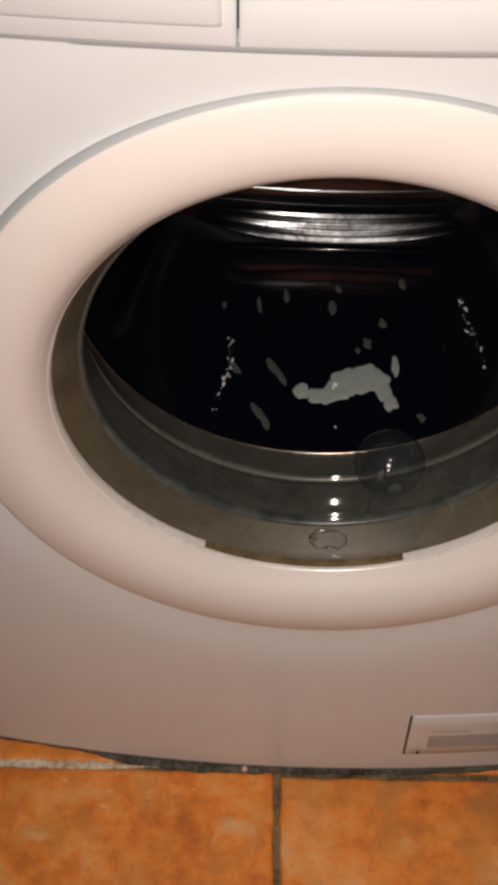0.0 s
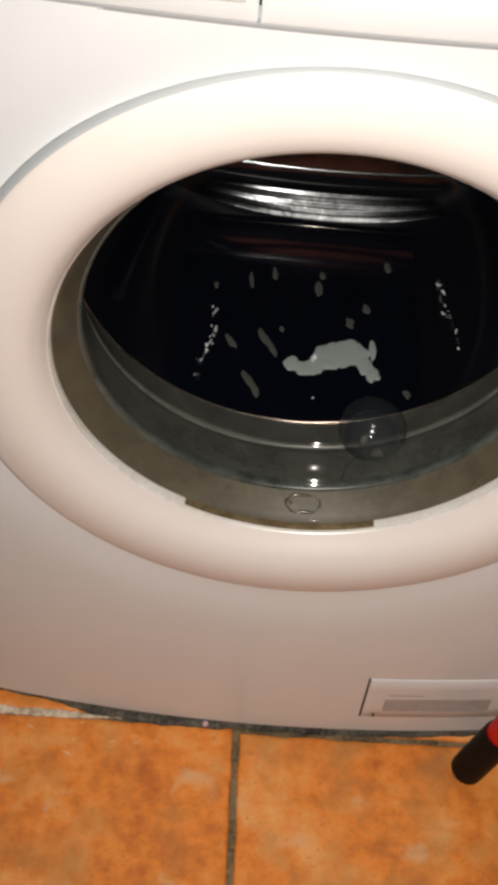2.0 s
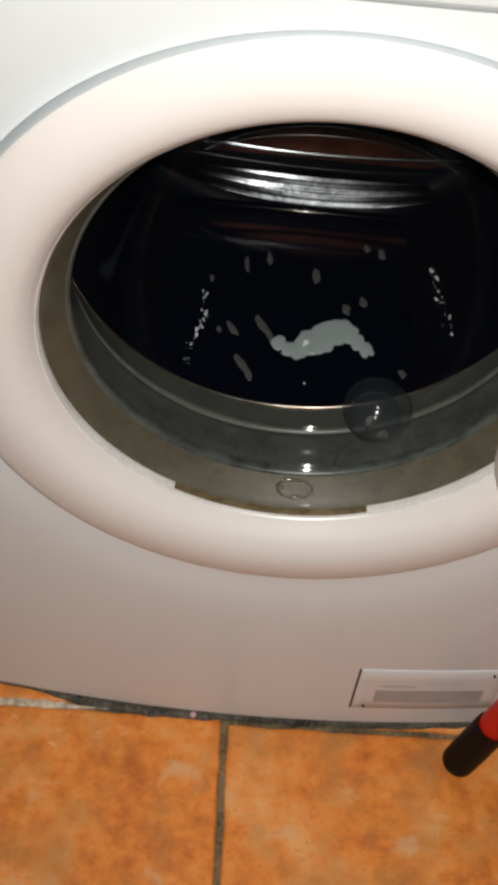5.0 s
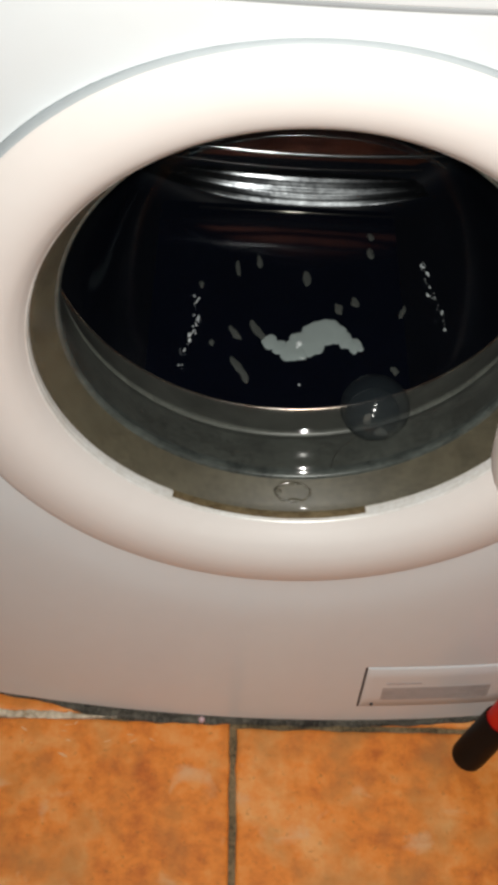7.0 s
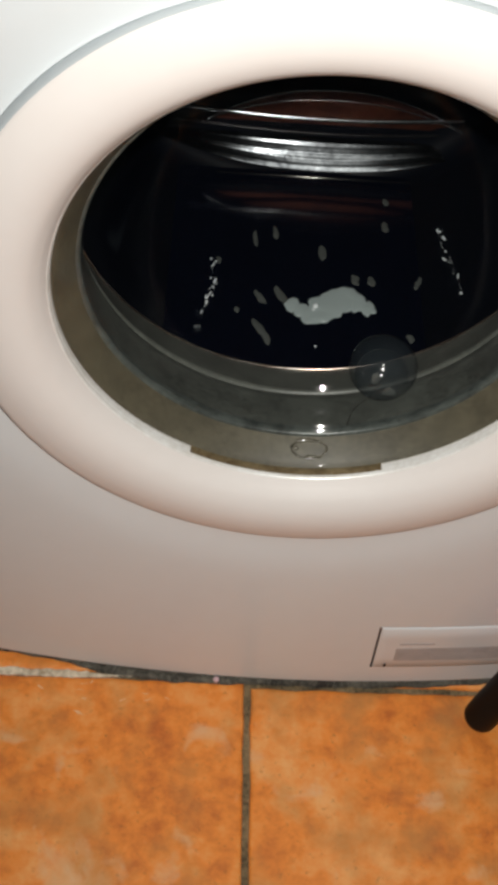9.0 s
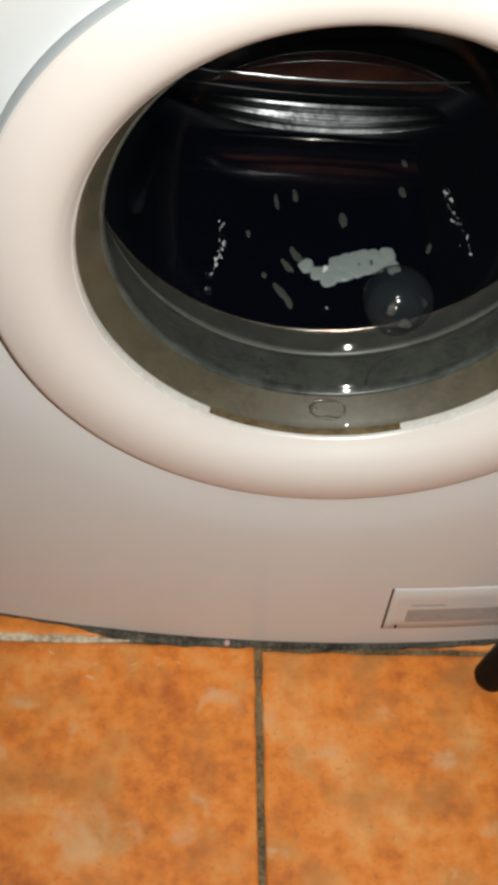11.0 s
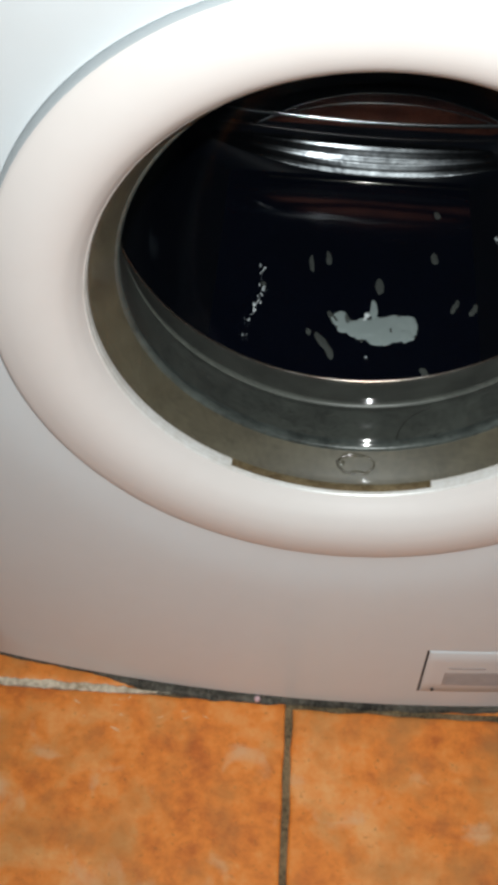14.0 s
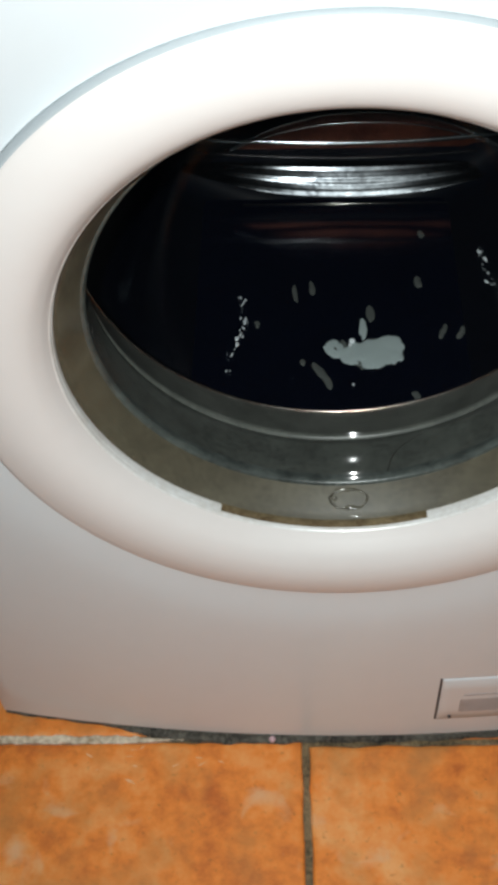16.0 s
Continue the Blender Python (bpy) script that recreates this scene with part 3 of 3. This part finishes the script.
        z = max(Z_WATER, ZC - math.sqrt(0.2395 ** 2 - x * x)) + 0.0004
        r = 0.00022 + 0.00085 * rnd.random() ** 3
        bmesh.ops.create_icosphere(bm, subdivisions=2, radius=r, matrix=pose(x, y, z, 0, 0, rnd.uniform(-35, 35)) @ Matrix.Diagonal((1, rnd.uniform(1, 4.5), 1, 1)))
    ob = part("suds", bm, GLINT, smooth=True)
    ob.visible_shadow = False
    tagged(ob, "string of tiny white drops for the glints along the water's edge", "suds", kind="stuff")


glint_line(-1), glint_line(1)
# White drops added where the torch's reflection glints over the water.
for x, y, r in ((0.0191, 0.2335, 0.0027), (0.0172, 0.2290, 0.0014), (0.0184, 0.1835, 0.0010)):
    bm = bmesh.new()
    bmesh.ops.create_icosphere(bm, subdivisions=3, radius=r, matrix=Matrix.Translation((x, y, Z_WATER + 0.0014)))
    tagged(part("suds", bm, GLINT, smooth=True), "single white drop added for a torch glint on the water", "suds", kind="stuff")


# ---- foam on the water ----
def lump(w, d, h, seed, stretch=0.0):
    """A flat uneven pat of foam."""
    bm = bmesh.new()
    bmesh.ops.create_icosphere(bm, subdivisions=4, radius=1)
    for v in bm.verts:
        flat = Vector((v.co.x, v.co.y, 0.3 * v.co.z))
        k = 1 + 0.40 * noise.noise(flat * 1.5 + Vector((seed * 3.1, 0, 0))) + 0.07 * noise.noise(flat * 4 + Vector((0, seed, 0)))
        v.co = Vector((v.co.x * w * k + stretch * v.co.y, v.co.y * d * k, max(-0.0015, v.co.z * h * k)))
    return bm


BUBBLE = [
    (0.0000, 0.0534, 0.0850, 0.3307),
    (0.5000, 0.0535, 0.0850, 0.3333),
    (1.0000, 0.0554, 0.0850, 0.3338),
    (2.0000, 0.0581, 0.0850, 0.3366),
    (3.0000, 0.0597, 0.0850, 0.3390),
    (3.5000, 0.0606, 0.0850, 0.3382),
    (5.8000, 0.0679, 0.0850, 0.3428),
    (6.0000, 0.0673, 0.0850, 0.3429),
    (7.5000, 0.0691, 0.0850, 0.3448),
    (8.0000, 0.0708, 0.0850, 0.3425),
    (8.5000, 0.0663, 0.0850, 0.3419),
    (10.8000, 0.0555, 0.0850, 0.3520),
    (11.0000, 0.0548, 0.0850, 0.3715),
]
afloat = []


def foam_patch(w, d, rows):
    """One rounded swell of the large patch, and the way that it drifts."""
    ob = part("foam", lump(w, d, 0.0009, len(afloat)), FOAM, smooth=True)
    tagged(ob, "white patch of soap foam floating on dark water", "foam", "foam floating on the water")
    afloat.append((ob, rows, 0.0006))


def foam_fleck(w, d, skew, rows):
    """A small loose fleck, and the way that it drifts."""
    ob = part("foam_fleck", lump(0.86 * w, 0.86 * d, 0.0010, len(afloat) + 20, skew), FOAM_THIN, smooth=True)
    tagged(ob, "small fleck of soap foam floating on dark water", "foam", "flecks of foam")
    afloat.append((ob, rows, 0.0004))


foam_patch(0.0075, 0.0085, ((0, -0.0100, 0.2250), (3.5, 0.0020, 0.2230), (5.8, -0.0070, 0.2330), (8.5, -0.0030, 0.2340), (10.8, 0.0040, 0.2300), (11.5, -0.0020, 0.2570), (12.5, 0.0090, 0.2240), (14.5, -0.0060, 0.2280), (16, 0.0030, 0.2260)))
foam_patch(0.0080, 0.0090, ((0, 0.0020, 0.2200), (3.5, 0.0120, 0.2190), (5.8, 0.0010, 0.2270), (8.5, 0.0040, 0.2290), (10.8, 0.0130, 0.2220), (11.5, 0.0080, 0.2480), (12.5, 0.0170, 0.2180), (14.5, -0.0030, 0.2210), (16, 0.0070, 0.2230)))
foam_patch(0.0085, 0.0105, ((0, 0.0120, 0.2210), (3.5, 0.0220, 0.2230), (5.8, 0.0090, 0.2230), (8.5, 0.0110, 0.2230), (10.8, 0.0220, 0.2160), (11.5, 0.0180, 0.2410), (12.5, 0.0250, 0.2150), (14.5, 0.0060, 0.2190), (16, 0.0160, 0.2190)))
foam_patch(0.0125, 0.0130, ((0, 0.0210, 0.2270), (3.5, 0.0290, 0.2320), (5.8, 0.0150, 0.2270), (8.5, 0.0180, 0.2240), (10.8, 0.0300, 0.2260), (11.5, 0.0290, 0.2390), (12.5, 0.0330, 0.2180), (14.5, 0.0160, 0.2170), (16, 0.0240, 0.2190)))
foam_patch(0.0150, 0.0170, ((0, 0.0320, 0.2380), (3.5, 0.0380, 0.2380), (5.8, 0.0270, 0.2370), (8.5, 0.0280, 0.2340), (10.8, 0.0390, 0.2360), (11.5, 0.0400, 0.2450), (12.5, 0.0430, 0.2190), (14.5, 0.0260, 0.2160), (16, 0.0340, 0.2190)))
foam_patch(0.0150, 0.0170, ((0, 0.0450, 0.2410), (3.5, 0.0490, 0.2420), (5.8, 0.0390, 0.2490), (8.5, 0.0390, 0.2430), (10.8, 0.0510, 0.2390), (11.5, 0.0500, 0.2520), (12.5, 0.0530, 0.2250), (14.5, 0.0350, 0.2170), (16, 0.0430, 0.2200)))
foam_patch(0.0125, 0.0140, ((0, 0.0550, 0.2400), (3.5, 0.0580, 0.2460), (5.8, 0.0510, 0.2540), (8.5, 0.0490, 0.2460), (10.8, 0.0640, 0.2440), (11.5, 0.0640, 0.2610), (12.5, 0.0650, 0.2340), (14.5, 0.0470, 0.2210), (16, 0.0500, 0.2250)))
foam_patch(0.0075, 0.0120, ((0, 0.0620, 0.2260), (3.5, 0.0670, 0.2320), (5.8, 0.0640, 0.2420), (8.5, 0.0580, 0.2410), (10.8, 0.0750, 0.2500), (11.5, 0.0810, 0.2680), (12.5, 0.0740, 0.2380), (14.5, 0.0540, 0.2260), (16, 0.0550, 0.2290)))
foam_patch(0.0065, 0.0100, ((0, 0.0660, 0.2140), (3.5, 0.0730, 0.2240), (5.8, 0.0720, 0.2340), (8.5, 0.0660, 0.2350), (10.8, 0.0760, 0.2350), (11.5, 0.0900, 0.2630), (12.5, 0.0770, 0.2280), (14.5, 0.0500, 0.2140), (16, 0.0540, 0.2170)))
foam_patch(0.0032, 0.0120, ((0, 0.0730, 0.2590), (3.5, 0.0700, 0.2460), (5.8, 0.0550, 0.2540), (8.5, 0.0530, 0.2440), (10.8, 0.0640, 0.2380), (11.5, 0.0620, 0.2630), (12.5, 0.0300, 0.2430), (14.5, 0.0250, 0.2410), (16, 0.0290, 0.2490)))
foam_fleck(0.0026, 0.0130, -0.0010, ((0, -0.0500, 0.3350), (3.5, -0.0390, 0.3290), (5.8, -0.0380, 0.3320), (8.5, -0.0370, 0.3240), (10.8, -0.0270, 0.3140), (11.5, -0.0170, 0.3470), (12.5, -0.0290, 0.3100), (14.5, -0.0310, 0.2960), (16, -0.0290, 0.2940)))
foam_fleck(0.0032, 0.0105, -0.0005, ((0, -0.0250, 0.3480), (3.5, -0.0180, 0.3400), (5.8, -0.0170, 0.3430), (8.5, -0.0180, 0.3330), (10.8, -0.0090, 0.3240), (11.5, -0.0000, 0.3560), (12.5, -0.0130, 0.3140), (14.5, -0.0160, 0.3040), (16, -0.0140, 0.3000)))
foam_fleck(0.0042, 0.0125, -0.0005, ((0, 0.0180, 0.3340), (3.5, 0.0250, 0.3240), (5.8, 0.0280, 0.3240), (8.5, 0.0260, 0.3110), (10.8, 0.0350, 0.2960), (11.5, 0.0440, 0.3180), (12.5, 0.0330, 0.2840), (14.5, 0.0300, 0.2720), (16, 0.0360, 0.2680)))
foam_fleck(0.0038, 0.0095, -0.0005, ((0, 0.0850, 0.3690), (3.5, 0.0910, 0.3630), (5.8, 0.0910, 0.3630), (8.5, 0.0870, 0.3520), (10.8, 0.0940, 0.3380), (11.5, 0.1060, 0.3730), (12.5, 0.0860, 0.3240), (14.5, 0.0800, 0.3130), (16, 0.0800, 0.3070)))
foam_fleck(0.0046, 0.0073, -0.0005, ((0, 0.0640, 0.3140), (3.5, 0.0700, 0.2970), (5.8, 0.0720, 0.2930), (8.5, 0.0710, 0.2800), (10.8, 0.0640, 0.2410), (11.5, 0.0590, 0.2570), (12.5, 0.0620, 0.2300), (14.5, 0.0370, 0.2180), (16, 0.0410, 0.2220)))
foam_fleck(0.0042, 0.0088, -0.0005, ((0, 0.0490, 0.2870), (3.5, 0.0540, 0.2810), (5.8, 0.0560, 0.2820), (8.5, 0.0560, 0.2780), (10.8, 0.0520, 0.2370), (11.5, 0.0480, 0.2500), (12.5, 0.0470, 0.2200), (14.5, 0.0300, 0.2160), (16, 0.0360, 0.2200)))
foam_fleck(0.0050, 0.0185, -0.0085, ((0, -0.0330, 0.2490), (3.5, -0.0200, 0.2480), (5.8, -0.0180, 0.2460), (8.5, -0.0120, 0.2420), (10.8, -0.0030, 0.2380), (11.5, -0.0060, 0.2640), (12.5, 0.0010, 0.2310), (14.5, 0.0080, 0.2190), (16, 0.0180, 0.2190)))
foam_fleck(0.0050, 0.0165, -0.0075, ((0, -0.0460, 0.1960), (3.5, -0.0350, 0.1970), (5.8, -0.0360, 0.1990), (8.5, -0.0300, 0.2010), (10.8, -0.0220, 0.1950), (11.5, -0.0160, 0.2130), (12.5, -0.0180, 0.1980), (14.5, -0.0160, 0.1960), (16, -0.0070, 0.1960)))
foam_fleck(0.0042, 0.0095, -0.0045, ((0, -0.0700, 0.2530), (3.5, -0.0510, 0.2440), (5.8, -0.0450, 0.2440), (8.5, -0.0320, 0.2440), (10.8, -0.0190, 0.2310), (11.5, -0.0090, 0.2510), (12.5, -0.0110, 0.2280), (14.5, -0.0080, 0.2280), (16, 0.0030, 0.2260)))
foam_fleck(0.0026, 0.0055, -0.0005, ((0, -0.0830, 0.3340), (3.5, -0.0720, 0.3120), (5.8, -0.0700, 0.3070), (8.5, -0.0730, 0.2960), (10.8, -0.0500, 0.2690), (11.5, -0.0540, 0.3000), (12.5, -0.0670, 0.2630), (14.5, -0.0730, 0.2650), (16, -0.0620, 0.2560)))
foam_fleck(0.0034, 0.0085, 0.0030, ((0, 0.1420, 0.2790), (3.5, 0.1460, 0.2760), (5.8, 0.1220, 0.2840), (8.5, 0.1140, 0.2750), (10.8, 0.1150, 0.2640), (11.5, 0.1240, 0.2920), (12.5, 0.1060, 0.2560), (14.5, 0.0960, 0.2520), (16, 0.0970, 0.2450)))
foam_fleck(0.0036, 0.0085, 0.0030, ((0, 0.1550, 0.2680), (3.5, 0.1540, 0.2730), (5.8, 0.1370, 0.2760), (8.5, 0.1300, 0.2680), (10.8, 0.1320, 0.2620), (11.5, 0.1420, 0.2890), (12.5, 0.1240, 0.2530), (14.5, 0.1120, 0.2490), (16, 0.1120, 0.2430)))
foam_fleck(0.0034, 0.0060, -0.0005, ((0, 0.0240, 0.3600), (3.5, 0.0320, 0.3400), (5.8, 0.0920, 0.3830), (8.5, 0.0890, 0.3860), (10.8, 0.0990, 0.3810), (11.5, 0.1100, 0.4160), (12.5, 0.0920, 0.3800), (14.5, 0.0840, 0.3750), (16, 0.0870, 0.3720)))
foam_fleck(0.0028, 0.0045, -0.0005, ((0, 0.0400, 0.2780), (3.5, -0.0420, 0.2560), (5.8, -0.0620, 0.2350), (8.5, -0.0530, 0.2270), (10.8, -0.0390, 0.2180), (11.5, -0.0310, 0.2350), (12.5, -0.0340, 0.2130), (14.5, -0.0290, 0.2100), (16, -0.0230, 0.2100)))
foam_fleck(0.0022, 0.0055, -0.0005, ((0, 0.1390, 0.3590), (3.5, 0.1460, 0.3650), (5.8, 0.1480, 0.3770), (8.5, 0.1450, 0.3810), (10.8, 0.1580, 0.3780), (11.5, 0.1530, 0.3910), (12.5, 0.1480, 0.3670), (14.5, 0.1380, 0.3660), (16, 0.1410, 0.3630)))
foam_fleck(0.0026, 0.0055, -0.0005, ((0, 0.1620, 0.3830), (3.5, 0.1660, 0.3810), (5.8, 0.1670, 0.3890), (8.5, 0.1610, 0.3850), (10.8, 0.1690, 0.3740), (11.5, 0.1610, 0.3870), (12.5, 0.1550, 0.3600), (14.5, 0.1440, 0.3540), (16, 0.1440, 0.3440)))
foam_fleck(0.0040, 0.0055, -0.0005, ((0, 0.0920, 0.1980), (3.5, 0.1050, 0.1990), (5.8, 0.1040, 0.2090), (8.5, 0.1020, 0.2020), (10.8, 0.1070, 0.1980), (11.5, 0.0890, 0.1940), (12.5, 0.0750, 0.1720), (14.5, 0.0660, 0.1720), (16, 0.0690, 0.1720)))


def make_bubble():
    b = thing("soap_bubble", "large greyish soap bubble clinging behind the door glass", "bubble")
    bm = bmesh.new()
    bmesh.ops.create_uvsphere(bm, u_segments=40, v_segments=24, radius=0.0265)
    for v in bm.verts:
        v.co.z *= 0.92
    skin = part("film", bm, BUBBLE_FILM, b, smooth=True)
    skin.visible_shadow = False
    bm = bmesh.new()
    bmesh.ops.create_uvsphere(bm, u_segments=32, v_segments=20, radius=0.021, matrix=Matrix.Translation((0.001, 0.006, -0.016)))
    low = part("film", bm, BUBBLE_FILM, b, smooth=True)
    low.visible_shadow = False
    for n, (x, z, w, d) in enumerate(((-0.008, 0.006, 0.004, 0.011), (0.004, -0.006, 0.006, 0.006))):
        bm = lump(w * 0.8, 0.003, d * 0.8, n + 50)
        for v in bm.verts:
            v.co += Vector((x, -0.020, z))
        part("foam_bit", bm, FOAM_THIN, b, "white foam inside the bubble", smooth=True)
    return b


bubble = make_bubble()

# ---- on the floor ----
stick = thing("mop_handle", "red lacquered handle with a black rubber end cap, leaning", "mop handle", at=(0.1885, -0.038, 0.0))


def rod(profile, mat, name, label):
    bm = bmesh.new()
    n, rings = 40, []
    for r, z in profile:
        rings.append([bm.verts.new((r * math.cos(2 * math.pi * i / n), r * math.sin(2 * math.pi * i / n), z)) for i in range(n)])
    for p, q in zip(rings, rings[1:]):
        for i in range(n):
            bm.faces.new((p[i], p[(i + 1) % n], q[(i + 1) % n], q[i]))
    bm.faces.new(rings[0]), bm.faces.new(rings[-1])
    return part(name, bm, mat, stick, label, smooth=True, angle=50)


rod(spline([(0.004, 0.001), (0.0105, 0.002), (0.0142, 0.006), (0.0154, 0.012), (0.0156, 0.04), (0.0154, 0.069), (0.0148, 0.071)], 5) + [(0.0138, 0.071), (0.0138, 0.064)], BLACK, "end_cap", "black rubber end cap")
rod([(0.0136, 0.062), (0.0136, 0.068), (0.0136, 0.30), (0.0136, 0.9), (0.0136, 1.25), (0.011, 1.262)], RED, "pole", "glossy red pole")
lean = Vector((0.31, 0.1, 1.0)).normalized()
stick.rotation_mode = "QUATERNION"
stick.rotation_quaternion = Vector((0, 0, 1)).rotation_difference(lean)
stick.location.z = 0.006

cupboard = thing("wooden_cupboard", "dark reddish-brown wooden cupboard beside the machine", "cupboard")
part("body", boxed(-0.80, -0.312, 0.06, 0.56, 0.03, 0.80, 0.003), WOOD, cupboard)
part("plinth", boxed(-0.79, -0.314, 0.065, 0.55, 0.0, 0.03), WALL, cupboard, "pale plinth strip")

peg = bmesh.new()
bmesh.ops.create_uvsphere(peg, u_segments=12, v_segments=8, radius=0.003, matrix=Matrix.Translation((-0.0515, -0.0065, 0.0035)))
tagged(part("pink_bead", peg, PINK, smooth=True), "tiny pink plastic bead lying at the machine's foot", "bead")


def dirt_strip():
    """Grime packed in the gap under the bowed front."""
    bm = bmesh.new()
    n, rows = 120, []
    for i in range(n + 1):
        x = -0.294 + 0.585 * i / n
        wob = 0.0015 * noise.noise((x * 60, 2.0, 0))
        y0 = face(x) - 0.0032 + 1.6 * wob + 0.0035 * max(0.0, min(1.0, (-0.06 - x) / 0.12))
        packed = max(0.0, min(1.0, (x + 0.205) / 0.11)) * max(0.0, min(1.0, (-0.015 - x) / 0.03))
        y0 = y0 + packed * min(0.0, -0.0100 + 2.2 * wob - y0)
        rows.append([bm.verts.new(c) for c in ((x, y0, -0.001), (x, y0 + 0.0015, 0.0016 + wob), (x, y0 + 0.006, 0.0030 + wob), (x, y0 + 0.03, 0.0035), (x, y0 + 0.03, -0.001))])
    for p, q in zip(rows, rows[1:]):
        for j in range(4):
            bm.faces.new((p[j], p[j + 1], q[j + 1], q[j]))
    tagged(part("grime", bm, DIRT), "dark grey grime packed under the machine's front edge", "grime", kind="stuff")


dirt_strip()

# ---- floor tiles, each laid by itself ----
def tile_mesh(seed, w, d):
    """One hand-worn tile with a wavering, rounded rim."""
    bm = bmesh.new()
    n = 24
    rim = []
    for side in range(4):
        for i in range(n):
            u = -1 + 2 * i / n
            x, y = ((u, -1), (1, u), (-u, 1), (-1, -u))[side]
            k = 0.0018 * noise.noise((x * 6 + seed * 7, y * 6, seed)) + 0.0007 * noise.noise((x * 21, y * 21 + seed, 3.0))
            rim.append((x * w / 2 - k * x, y * d / 2 - k * y))
    loops = []
    for inset, z in ((0.0, -0.006), (0.0, -0.0030), (0.0006, -0.0012), (0.0022, -0.0002), (0.006, 0.0)):
        loops.append([bm.verts.new((x - inset * (1 if x > 0 else -1) * (abs(x) > w / 2 - 0.012), y - inset * (1 if y > 0 else -1) * (abs(y) > d / 2 - 0.012), z)) for x, y in rim])
    for p, q in zip(loops, loops[1:]):
        for i in range(len(rim)):
            h = (i + 1) % len(rim)
            bm.faces.new((p[i], p[h], q[h], q[i]))
    bm.faces.new(loops[-1])
    me = bpy.data.meshes.new("tile")
    bmesh.ops.recalc_face_normals(bm, faces=bm.faces)
    for f in bm.faces:
        f.smooth = True
    bm.to_mesh(me)
    bm.free()
    me.set_sharp_from_angle(angle=radians(50))
    me.materials.append(TILE)
    return me


PITCH, JOINT = 0.3335, 0.0064
shapes = [tile_mesh(s, PITCH - JOINT, PITCH - JOINT) for s in (1.0, 2.0, 3.0, 4.0)]
for i in range(-4, 4):
    for j in range(-5, 3):
        x, y = -0.0195 + (i + 0.5) * PITCH, -0.0055 + (j + 0.5) * PITCH
        if abs(x) > 1.4 or y > 0.7:
            continue
        t = new("tile", shapes[(i * 3 + j) % 4])
        t.location = (x, y, 0)
        t.rotation_euler = (0, 0, radians(0.9))
        t.parent = floor


def mortar():
    """Chalky crumbling grout, wide and pale at one end, thinning out along the joint."""
    bm = bmesh.new()
    n, rows = 140, []
    for i in range(n + 1):
        x = -0.34 + 0.21 * i / n
        fade = min(1.0, max(0.02, (-0.135 - x) / 0.05))
        a = noise.noise((x * 70, 1.0, 0)) + 0.6 * noise.noise((x * 190, 5.0, 0))
        c = noise.noise((x * 60, 9.0, 0)) + 0.6 * noise.noise((x * 170, 3.0, 0))
        y0, y1 = -0.0056 - (0.0042 + 0.0022 * a) * fade, -0.0056 + (0.0034 + 0.0024 * c) * fade
        top = 0.0006 + 0.0005 * a
        rows.append([bm.verts.new(p) for p in ((x, y0, -0.004), (x, y0, top - 0.0007), (x, y0 + 0.0009, top), (x, y1 - 0.0009, top), (x, y1, top - 0.0007), (x, y1, -0.004))])
    for p, q in zip(rows, rows[1:]):
        for j in range(5):
            bm.faces.new((p[j], p[j + 1], q[j + 1], q[j]))
    part("pale_grout", bm, GROUT_PALE, floor, "pale chalky grout along the machine")


mortar()


def scuff_marks():
    """Pale chalky scratches on the tile beside the machine."""
    bm = bmesh.new()
    rnd = random.Random(12)
    for i in range(11):
        x, y, a = rnd.uniform(-0.25, -0.09), -0.014 - 0.030 * rnd.random() ** 1.4, rnd.gauss(0.1, 0.3)
        length, wide, bend = rnd.uniform(0.004, 0.011), rnd.uniform(0.0005, 0.0012), rnd.gauss(0, 0.25)
        left, right = [], []
        for j in range(7):
            u = j / 6
            px, py = x + length * (u * math.cos(a) - bend * u * u * math.sin(a)), y + length * (u * math.sin(a) + bend * u * u * math.cos(a))
            w = wide * math.sin(math.pi * (0.08 + 0.84 * u)) * (0.7 + 0.6 * rnd.random())
            left.append(bm.verts.new((px - w * math.sin(a), py + w * math.cos(a), 0.00025)))
            right.append(bm.verts.new((px + w * math.sin(a), py - w * math.cos(a), 0.00025)))
        for j in range(6):
            bm.faces.new((left[j], right[j], right[j + 1], left[j + 1]))
    tagged(part("scuff_marks", bm, SCUFF), "pale chalky scratches on the terracotta tile", "scratches", kind="stuff")


scuff_marks()


# ---- what moves: drifting foam and the bubble that bursts under the water ----
def motions():
    for ob, rows, lift in afloat:
        walk(ob, [(t, pose(x, y, Z_WATER + lift)) for t, x, y in rows])
    rows = [(t, pose(x, y, z)) for t, x, y, z in BUBBLE]
    x, y, z = BUBBLE[-1][1:]
    rows += [(11.1, pose(x, 0.16, Z_WATER - 0.05)), (16.0, pose(x, 0.16, Z_WATER - 0.05))]
    walk(bubble, rows)


motions()
